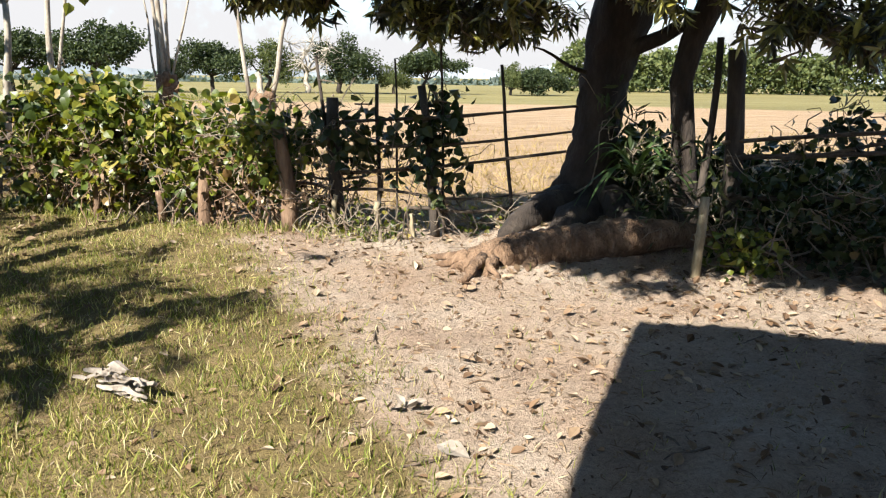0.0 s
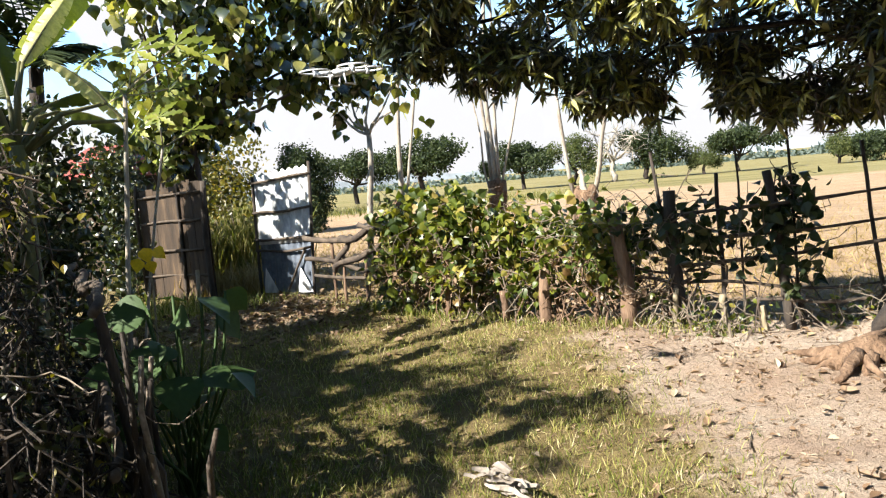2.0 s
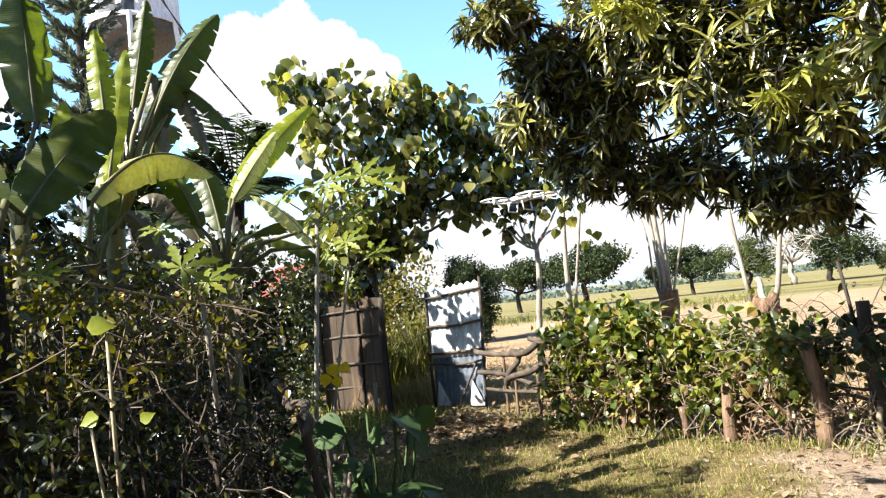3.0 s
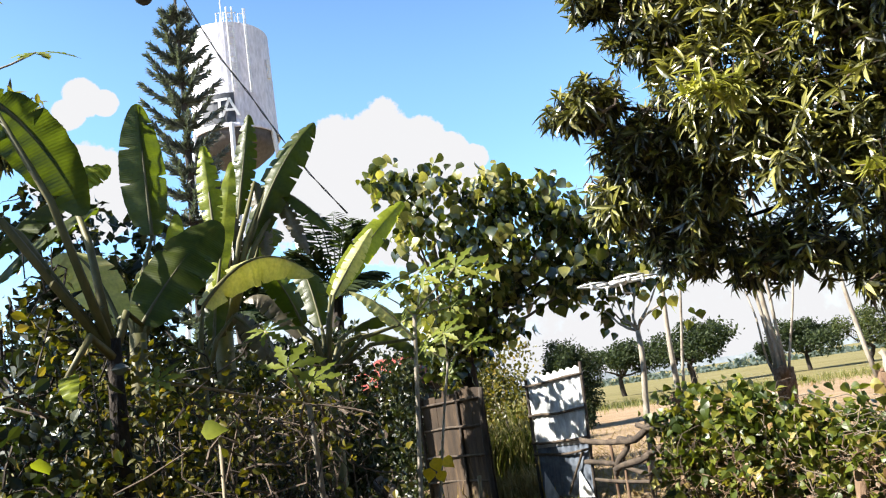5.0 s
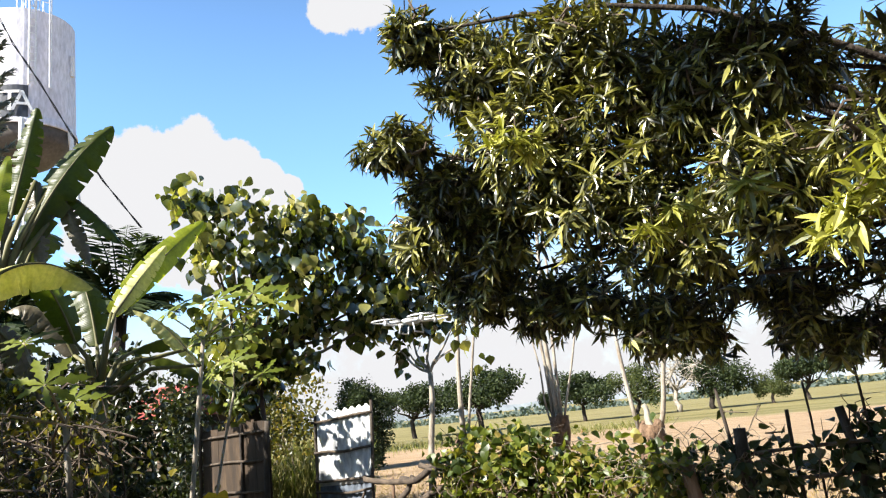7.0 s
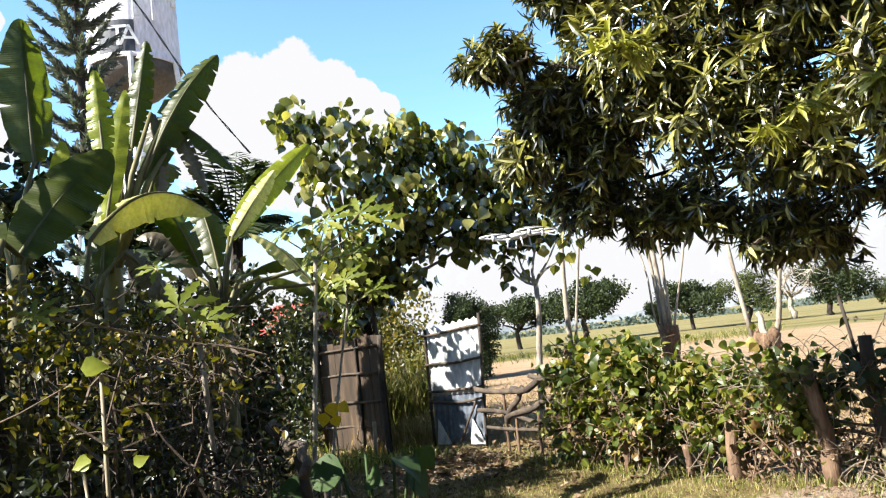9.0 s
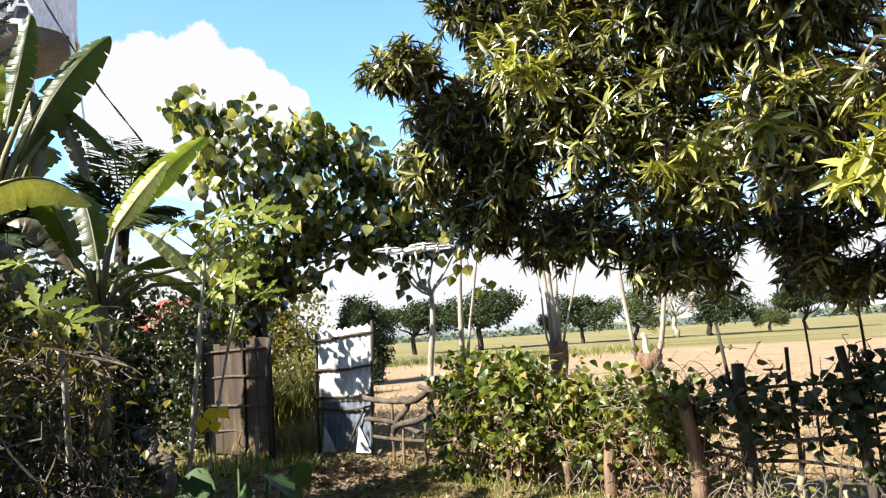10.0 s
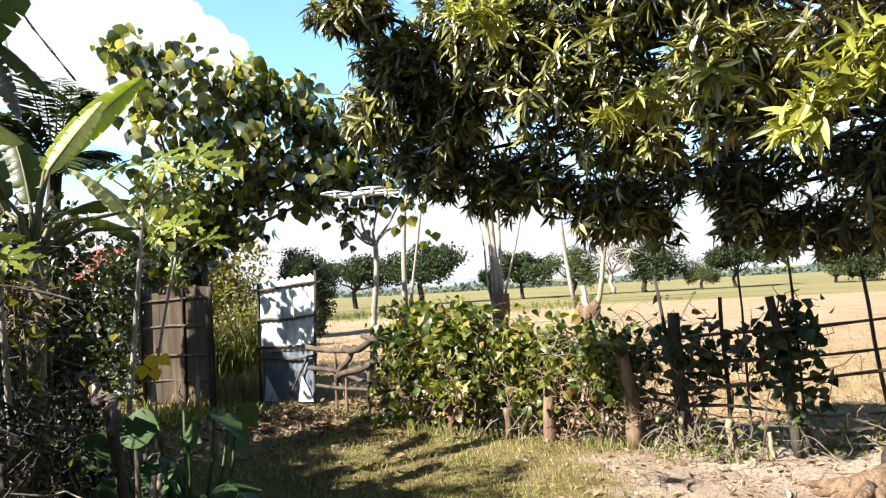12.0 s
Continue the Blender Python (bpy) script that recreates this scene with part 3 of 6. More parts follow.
CROWN = [(-3.00, 5.38, 5.08, 0.25, 0.30, 0.27), (-3.00, 4.92, 3.92, 0.32, 0.30, 0.19), (-2.60, 5.77, 4.76, 0.49, 0.45, 0.52), (-2.83, 5.46, 3.65, 0.43, 0.35, 0.34),
         (-3.13, 5.53, 3.29, 0.31, 0.30, 0.28), (-2.57, 5.67, 3.24, 0.42, 0.33, 0.32), (-2.12, 5.52, 3.81, 0.57, 0.52, 0.57), (-2.91, 6.08, 2.91, 0.50, 0.39, 0.37),
         (-1.74, 5.63, 4.61, 0.57, 0.46, 0.44), (-1.63, 5.66, 3.38, 0.62, 0.52, 0.53), (-2.20, 6.33, 2.64, 0.55, 0.40, 0.35), (-1.06, 5.56, 4.02, 0.64, 0.54, 0.55),
         (-1.12, 5.75, 3.01, 0.62, 0.51, 0.51), (-1.46, 6.51, 2.40, 0.45, 0.34, 0.30), (-0.38, 5.21, 3.88, 0.59, 0.46, 0.44), (-0.43, 5.01, 3.05, 0.42, 0.38, 0.42)]
# the flank over the fence and the trunk
CROWN_SIDE = [(-0.38, 6.82, 2.54, 0.31, 0.35, 0.46), (-0.38, 6.89, 2.46, 0.44, 0.39, 0.44), (0.15, 6.87, 2.12, 0.51, 0.37, 0.31), (0.51, 6.44, 2.37, 0.39, 0.37, 0.44),
         (-0.30, 5.29, 3.16, 0.48, 0.37, 0.36), (0.14, 4.67, 3.09, 0.35, 0.30, 0.25), (-1.13, 7.01, 2.27, 0.36, 0.30, 0.21), (-0.47, 7.29, 2.28, 0.32, 0.30, 0.24),
         (0.04, 7.11, 2.15, 0.39, 0.30, 0.26), (0.66, 6.88, 2.07, 0.50, 0.34, 0.25), (2.67, 6.17, 2.08, 0.63, 0.44, 0.34), (3.00, 5.79, 1.95, 0.38, 0.30, 0.26),
         (1.95, 6.22, 2.33, 0.61, 0.40, 0.28), (-0.65, 7.08, 2.67, 0.82, 0.51, 0.31), (0.95, 6.85, 2.74, 1.10, 0.65, 0.35)]
# the heart of the crown round the forks
CROWN_HEART = [(1.6, 6.95, 3.0, 0.6, 0.35, 0.5), (2.5, 6.7, 2.9, 0.6, 0.4, 0.5), (0.9, 6.5, 3.4, 0.6, 0.4, 0.5), (1.8, 7.2, 2.5, 0.45, 0.25, 0.3), (2.6, 6.3, 2.5, 0.5, 0.35, 0.35), (3.2, 6.6, 2.7, 0.6, 0.4, 0.4)]
# young sprays reaching out over the yard
SPRAYS = [(-0.48, 4.08, 2.82, 0.17, 0.30, 0.07), (-0.83, 4.16, 2.78, 0.14, 0.30, 0.08), (-0.99, 4.13, 2.71, 0.09, 0.30, 0.06), (0.10, 3.46, 2.60, 0.18, 0.30, 0.09),
         (-0.07, 3.58, 2.51, 0.15, 0.30, 0.10), (-0.14, 3.58, 2.40, 0.10, 0.30, 0.07), (0.18, 3.45, 2.74, 0.13, 0.30, 0.09), (-1.83, 4.44, 3.50, 0.21, 0.30, 0.14)]
# boughs high over the yard, mostly unseen, added to shade crown, root and shrubs
CROWN_SHADE = [(-1.9, 3.1, 6.3, 0.7, 0.6, 0.45), (-0.8, 3.2, 6.4, 0.9, 0.8, 0.5), (0.5, 3.3, 6.5, 1.1, 0.9, 0.55), (1.9, 3.4, 6.5, 1.2, 1.0, 0.6), (3.2, 3.6, 6.4, 1.0, 1.0, 0.6), (2.6, 5.2, 6.9, 2.2, 1.8, 0.7), (0.2, 6.6, 6.2, 2.2, 1.6, 0.9),
             (1.7, 3.9, 4.1, 1.1, 0.8, 0.45), (2.8, 4.0, 4.1, 1.2, 0.8, 0.45), (4.2, 4.4, 4.0, 1.2, 0.9, 0.5), (5.0, 5.6, 4.2, 1.2, 1.2, 0.6), (-1.4, 1.9, 5.1, 1.1, 0.35, 0.3), (1.2, 3.3, 4.1, 0.9, 0.6, 0.45), (0.6, 2.6, 4.7, 0.9, 0.6, 0.4), (2.5, 2.85, 3.75, 0.9, 0.4, 0.35), (3.7, 2.8, 3.8, 0.9, 0.4, 0.35), (2.4, 6.0, 4.4, 1.5, 1.2, 0.7), (4.5, 7.6, 4.9, 2.2, 1.9, 0.7), (1.2, 5.0, 5.0, 1.2, 0.9, 0.6)]
CROWN_SHADE += [(0.5, 2.4, 4.2, 0.6, 0.22, 0.25), (1.5, 2.2, 4.2, 0.7, 0.22, 0.25), (-0.5, 4.4, 4.95, 0.8, 0.5, 0.35), (0.5, 4.6, 5.0, 0.9, 0.6, 0.4), (1.6, 4.9, 4.6, 0.8, 0.6, 0.4), (6.5, 6.0, 4.6, 1.8, 1.8, 0.7), (2.4, 9.6, 5.2, 2.2, 1.5, 0.7), (5.8, 9.6, 4.8, 2.0, 1.8, 0.7)]
mango_tree()


def shade_tree():
    """Unseen beside the camera; added so that its shade lies over the garden and the grass."""
    base = np.array([-7.4, -3.4, 0.0])
    t = thing("shade_tree", base, "unseen leafy tree added to shade the garden and the grass", "tree")
    wpart("trunk", Shape().tube(wiggle(base, base + [0.3, 0.3, 4.2], 8, 0.04), np.linspace(0.24, 0.15, 8), 10, 0.06), BARK, t, "", True)
    blobs = [(-5.15, 0.0, 5.4, 0.45, 0.25, 0.2), (-6.0, 0.15, 5.4, 0.45, 0.3, 0.25), (-6.75, 0.6, 5.4, 0.35, 0.4, 0.25), (-6.2, 1.7, 5.5, 0.25, 0.25, 0.2), (-5.35, -1.1, 5.4, 0.5, 0.12, 0.15), (-5.9, -1.4, 5.4, 0.45, 0.14, 0.15),
             (-7.6, -2.1, 5.6, 0.5, 0.4, 0.3), (-8.5, -0.8, 5.0, 0.7, 0.6, 0.5), (-7.3, 0.7, 4.4, 0.6, 0.45, 0.4), (-7.9, 1.0, 4.8, 0.7, 0.6, 0.6), (-8.5, 2.5, 5.3, 0.6, 0.5, 0.4), (-8.3, 1.4, 5.0, 0.8, 0.6, 0.5)]
    br = Shape()
    for q in blobs:
        limb(br, base + [0.3, 0.3, 4.0], q[:3], 0.07, 0.02, 6, 0.06, 6)
    wpart("branchwork", br, BARK, t, "", True)
    tips, out, _ = in_blobs(blobs, 600, 0.2)
    lv = Shape()
    whorls(lv, LANCE, tips, out, 10, 0.24, 0.6, 0.95)
    wpart("crown", lv, MANGO_LEAF, t, kind="stuff")


shade_tree()


def exposed_root():
    log = thing("exposed_root", (1.1, 6.75, 0), "huge exposed brown mango root ridge with claw-like toes on the soil", "tree root")
    pts = np.array([(0.1, 6.45, 0.0), (0.3, 6.6, 0.08), (0.55, 6.72, 0.1), (0.9, 6.8, 0.13), (1.2, 6.82, 0.18), (1.6, 6.85, 0.24), (2.0, 6.9, 0.26), (2.5, 7.1, 0.2)])
    u = np.linspace(0, 1, 60)
    k = np.linspace(0, 1, len(pts))
    p = np.stack([np.interp(u, k, pts[:, i]) for i in range(3)], 1) + rng.normal(size=(60, 3)) * 0.005
    r = np.interp(u, k, [0.05, 0.12, 0.17, 0.18, 0.18, 0.17, 0.13, 0.08]) * (1 + 0.05 * np.sin(u * 37) * np.sin(u * 91)) * rng.uniform(0.97, 1.03, 60)
    wpart("ridge", Shape().tube(p, r, 22, 0.06), ROOT, log, "", True)
    toes = [((0.3, 6.5, 0.08), (0.02, 6.47, -0.01), 0.05), ((0.33, 6.48, 0.1), (0.09, 6.05, -0.01), 0.05), ((0.42, 6.5, 0.1), (0.30, 6.16, -0.01), 0.045), ((0.22, 6.55, 0.1), (-0.22, 6.98, -0.01), 0.05), ((0.75, 6.62, 0.06), (0.68, 6.35, -0.01), 0.05), ((0.2, 6.52, 0.08), (-0.08, 6.66, -0.01), 0.045), ((0.36, 6.5, 0.07), (0.43, 6.12, -0.01), 0.04)]
    for a, b, r in toes:
        q = wiggle(a, b, 9, 0.018)
        wpart("toe", Shape().tube(q, np.linspace(r * 1.3, r * 0.3, 9) * rng.uniform(0.85, 1.15, 9), 9, 0.16), ROOT, log, "", True)
    for a, b, r in [((1.3, 7.8, 0.4), (0.55, 7.1, 0.1), 0.2), ((1.4, 7.75, 0.4), (1.0, 6.95, 0.16), 0.22), ((1.6, 7.7, 0.4), (1.75, 7.0, 0.2), 0.2), ((1.2, 7.9, 0.4), (0.45, 7.75, 0.02), 0.16)]:
        q = wiggle(a, b, 8, 0.035)
        wpart("buttress", Shape().tube(q, np.linspace(r, r * 0.45, 8), 11, 0.13), BARK, log, "dark root buttress", True)


exposed_root()

# ---- wooden fence ----


def fence_y(x):
    return FENCE_A - FENCE_B * x


def stake(name, x, h, r, material, parent, lean=(0, 0), dy=0.0, base=-0.05, sides=8):
    s = Shape()
    y = fence_y(x) + dy
    z0 = float(height(x, y))
    p = wiggle((x, y, z0 + base), (x + lean[0], y + lean[1], z0 + h), 6, 0.012)
    s.tube(p, np.linspace(r * 1.12, r * 0.9, 6), sides, 0.08)
    return wpart(name, s, material, parent, "", True)


def wooden_fence():
    f = thing("wooden_fence", (-1.2, fence_y(-1.2), 0), "rustic stick fence of rough posts and thin dark rails", "fence")
    stake("post", -3.15, 0.36, 0.045, POST, f, (0, 0), -0.2)
    stake("post", -2.58, 0.6, 0.07, POST, f, (0, 0), -0.2)
    stake("post", -1.63, 1.14, 0.078, POST, f, (-0.11, 0), -0.2)
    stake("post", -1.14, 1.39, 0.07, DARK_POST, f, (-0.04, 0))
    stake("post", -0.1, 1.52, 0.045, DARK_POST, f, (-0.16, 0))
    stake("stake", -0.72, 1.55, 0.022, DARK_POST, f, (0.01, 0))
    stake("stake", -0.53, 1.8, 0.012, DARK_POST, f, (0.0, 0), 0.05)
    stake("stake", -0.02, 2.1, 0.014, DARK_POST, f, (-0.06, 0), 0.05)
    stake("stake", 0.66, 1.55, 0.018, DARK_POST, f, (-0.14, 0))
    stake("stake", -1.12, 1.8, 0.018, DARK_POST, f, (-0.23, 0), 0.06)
    stake("stake", -1.17, 0.4, 0.03, CANE, f, (0.02, 0), -0.1)
    stake("stake", -0.68, 0.36, 0.034, CANE, f, (-0.02, 0), -0.1)
    stake("stake", -0.32, 0.25, 0.025, CANE, f, (-0.03, 0), -0.15)
    stake("stake", -2.05, 0.4, 0.028, POST, f, (0.02, 0), -0.05)
    stake("stake", -3.9, 0.45, 0.035, POST, f, (0, 0), -0.25)
    rails = [((-1.15, 1.14), (1.24, 1.36), 0.018), ((-1.1, 0.88), (1.2, 1.12), 0.017), ((-1.1, 0.62), (1.15, 0.93), 0.02), ((-1.1, 0.45), (1.1, 0.55), 0.016), ((-1.9, 0.52), (-1.0, 0.5), 0.022), ((-1.9, 0.62), (-0.85, 0.6), 0.016),
             ((1.0, 0.36), (-0.4, 0.3), 0.02)]
    for (xa, za), (xb, zb), r in rails:
        s = Shape()
        s.tube(wiggle((xa, fence_y(xa) - 0.04, za), (xb, fence_y(xb) - 0.04, zb), 13, 0.022, 0.03), np.linspace(r * 1.1, r * 0.75, 13) * rng.uniform(0.85, 1.15, 13), 7, 0.12)
        wpart("rail", s, RAIL, f, "", True)


wooden_fence()


def right_fence():
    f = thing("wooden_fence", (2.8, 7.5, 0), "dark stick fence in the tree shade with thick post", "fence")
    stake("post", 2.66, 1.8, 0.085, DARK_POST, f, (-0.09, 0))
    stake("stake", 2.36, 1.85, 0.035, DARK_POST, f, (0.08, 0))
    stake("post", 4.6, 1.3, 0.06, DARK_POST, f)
    for (xa, za), (xb, zb), r in [((2.5, 1.06), (5.2, 1.3), 0.02), ((2.55, 0.93), (5.2, 1.12), 0.024), ((2.6, 0.55), (5.2, 0.62), 0.025), ((3.0, 0.92), (4.4, 1.25), 0.016)]:
        s = Shape()
        s.tube(wiggle((xa, fence_y(xa) - 0.06, za), (xb, fence_y(xb) - 0.06, zb), 8, 0.012), r, 7, 0.08)
        wpart("rail", s, RAIL, f, "", True)
    p = thing("cane_post", (2.1, 6.35, 0), "pale jointed bamboo cane post standing in the soil", "post")
    s = Shape()
    z = np.array([-0.1, 0.2, 0.34, 0.36, 0.38, 0.6, 0.68])
    s.tube(np.stack([2.09 + 0.05 * z, np.full(7, 6.35), z], 1), [0.042, 0.04, 0.04, 0.05, 0.04, 0.037, 0.035], 10, 0.03)
    wpart("cane", s, CANE, p, "", True)


right_fence()


def thicket(name, label, box, n, length, template, material, tall=0.0, twigs=40, density=None, category="hedge", twig_mat=None):
    """Leaves and twigs along a stretch of the plan: (xa, ya), (xb, yb), thickness, z0, z1."""
    (xa, ya), (xb, yb), thick, z0, z1 = box
    mid = ((xa + xb) / 2, (ya + yb) / 2, 0)
    th = thing(name, mid, label, category)
    ax = np.array([xb - xa, yb - ya, 0.0])
    ln = np.linalg.norm(ax)
    ax /= ln
    nrm = np.array([-ax[1], ax[0], 0])
    k = rng.random(n)
    top = z1 * (0.86 + 0.16 * np.sin(k * ln * 2.3 + 0.6) * np.sin(k * ln * 0.9 + 2)) * smoothstep(-0.12, 0.12, k) * smoothstep(1.1, 0.85, k)
    h = rng.random(n) ** 0.85
    z = z0 + (top - z0) * h
    w = rng.normal(size=n) * thick * 0.4 * (0.6 + 0.6 * np.sin(np.pi * np.clip(h, 0, 1)))
    pos = np.array([xa, ya, 0]) + (k * ln)[:, None] * ax + w[:, None] * nrm
    # clumps: leaves keep near random centres, with gaps between
    centres = pos[rng.choice(n, max(8, n // 45))]
    centres[:, 2] = z[rng.choice(n, len(centres))]
    pos[:, 2] = z
    c = centres[rng.choice(len(centres), n)]
    use = rng.random(n) < 0.72
    pos[use] = c[use] + rng.normal(size=(use.sum(), 3)) * np.array([0.13, 0.1, 0.12])
    pos[:, 2] = np.maximum(pos[:, 2], 0.04) + height(pos[:, 0], pos[:, 1])
    way = unit(n)
    way[:, 2] -= 0.45
    normal = unit(n) + np.array([-0.1, -0.25, 0.45])
    s = Shape()
    s.leaves(template, pos, way, normal, length * rng.uniform(0.55, 1.25, n))
    wpart("leaves", s, material, th, kind="stuff")
    if twigs:
        s = Shape()
        for i in range(twigs // 2):
            p = pos[rng.integers(n)]
            g = np.array([p[0] + rng.normal() * 0.3, p[1] + rng.normal() * 0.12, float(height(p[0], p[1])) - 0.02])
            s.tube(wiggle(g, p, 7, 0.1), np.linspace(rng.uniform(0.007, 0.016), 0.004, 7), 4, 0, False)
        for i in range(twigs * 2):
            p = pos[rng.integers(n)]
            d = unit(1)[0] * np.array([1, 0.5, 0.7]) * rng.uniform(0.2, 0.6)
            q = wiggle(p, p + d, 6, 0.06)
            q[:, 2] = np.maximum(q[:, 2], height(q[:, 0], q[:, 1]) + 0.01)
            s.tube(q, np.linspace(rng.uniform(0.004, 0.009), 0.003, 6), 4, 0, False)
        wpart("brushwood", s, twig_mat or DEADWOOD, th, kind="stuff")
    return th


FX = lambda x, d=0.0: (x, fence_y(x) + d)
thicket("hedge", "leafy green vine hedge grown over the stick fence", (FX(-3.75), FX(-1.68), 0.42, 0.38, 1.36), 2300, 0.108, CORDATE, VINE_LEAF, twigs=90, twig_mat=DEADWOOD)
thicket("dry_bramble", "brown dead leaves and twigs tangled inside the hedge", (FX(-4.6, -0.1), FX(-1.2, -0.05), 0.35, 0.08, 1.0), 1300, 0.06, OVAL, LITTER, twigs=130, category="bramble", twig_mat=POST)
thicket("hedge_plant", "bright green leafy shrub at the end of the hedge", (FX(-4.95), FX(-3.5), 0.5, 0.1, 1.66), 2300, 0.115, CORDATE, VINE_LEAF, twigs=50, category="shrub", twig_mat=TWIG)
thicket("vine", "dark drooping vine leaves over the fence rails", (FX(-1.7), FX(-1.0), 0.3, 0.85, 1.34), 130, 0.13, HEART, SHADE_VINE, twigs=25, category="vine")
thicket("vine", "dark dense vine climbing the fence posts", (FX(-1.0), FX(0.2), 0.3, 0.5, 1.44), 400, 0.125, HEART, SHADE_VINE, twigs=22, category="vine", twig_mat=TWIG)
thicket("undergrowth", "low dry weeds along the foot of the fence", (FX(-1.8, 0.05), FX(0.9, 0.05), 0.5, 0.0, 0.38), 380, 0.07, OVAL, VINE_LEAF, twigs=60, category="weeds", twig_mat=DEADWOOD)
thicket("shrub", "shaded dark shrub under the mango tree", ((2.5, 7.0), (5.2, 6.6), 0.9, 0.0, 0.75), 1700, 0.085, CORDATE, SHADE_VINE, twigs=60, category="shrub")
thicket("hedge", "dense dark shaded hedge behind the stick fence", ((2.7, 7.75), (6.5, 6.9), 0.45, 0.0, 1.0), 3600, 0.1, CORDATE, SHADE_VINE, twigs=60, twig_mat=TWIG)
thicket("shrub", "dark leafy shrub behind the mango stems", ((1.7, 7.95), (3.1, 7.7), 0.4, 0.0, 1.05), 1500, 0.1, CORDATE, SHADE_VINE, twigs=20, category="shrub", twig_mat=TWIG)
thicket("shrub", "small bright green weeds beside the cane post", ((2.25, 6.5), (2.8, 6.45), 0.2, 0.0, 0.42), 160, 0.09, HEART, VINE_LEAF, twigs=8, category="weeds")
thicket("shrub", "pale leafed shrub over the shaded rails", ((3.2, 7.35), (4.9, 7.0), 0.3, 0.9, 1.5), 260, 0.11, OVAL, SHRUB_LEAF, twigs=25, category="shrub")
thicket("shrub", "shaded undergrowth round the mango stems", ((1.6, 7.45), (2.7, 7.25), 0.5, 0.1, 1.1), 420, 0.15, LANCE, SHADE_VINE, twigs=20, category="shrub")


def strap_plant(at, n, length, label):
    th = thing("strap_plant", at, label, "plant")
    for i in range(n):
        a = rng.random() * 2 * math.pi
        d = np.array([math.cos(a), math.sin(a), 0])
        k = 7
        t = np.linspace(0, 1, k)
        ln = length * rng.uniform(0.7, 1.1)
        rise = rng.uniform(0.4, 0.95)
        ctr = np.array(at) + d * (t[:, None] * ln * (1 - 0.3 * rise)) + np.array([0, 0, 1]) * (ln * (rise * 1.6 * t - 1.2 * t**2))[:, None]
        side = np.cross(d, [0, 0, 1])
        w = 0.028 * np.sin(np.pi * np.clip(t * 0.9 + 0.1, 0, 1))
        v = np.concatenate([ctr - side * w[:, None], ctr - np.array([0, 0, 0.008]), ctr + side * w[:, None]])
        f = []
        for j in range(k - 1):
            f += [(j, k + j, k + j + 1, j + 1), (k + j, 2 * k + j, 2 * k + j + 1, k + j + 1)]
        s = Shape().add(v, f)
        wpart("leaf", s, TARO_LEAF, th, "", True)


strap_plant((1.75, 7.25, 0.75), 16, 0.75, "dark strap-leaved plant growing between the mango stems")

# ---- gate and panel ----
SHEET = surface("weathered_sheet_metal", [(0.3, (0.2, 0.21, 0.22)), (0.45, (0.46, 0.465, 0.475)), (0.6, (0.68, 0.675, 0.67))], 4.5, 0.5, (1, 1, 0.4), 14, 0.25, 0.01, 0.15)
BLUE_SHEET = surface("blue_grey_sheet", [(0.3, (0.075, 0.09, 0.116)), (0.7, (0.18, 0.206, 0.247))], 4, 0.5, None, 20, 0.2, 0.01, 0.2)
WOVEN = surface("woven_bamboo", [(0.3, (0.0181, 0.0109, 0.00577)), (0.55, (0.0439, 0.0267, 0.0138)), (0.75, (0.103, 0.0651, 0.0354))], 6, 0.85, (1, 1, 0.2), 30, 0.6, 0.01)


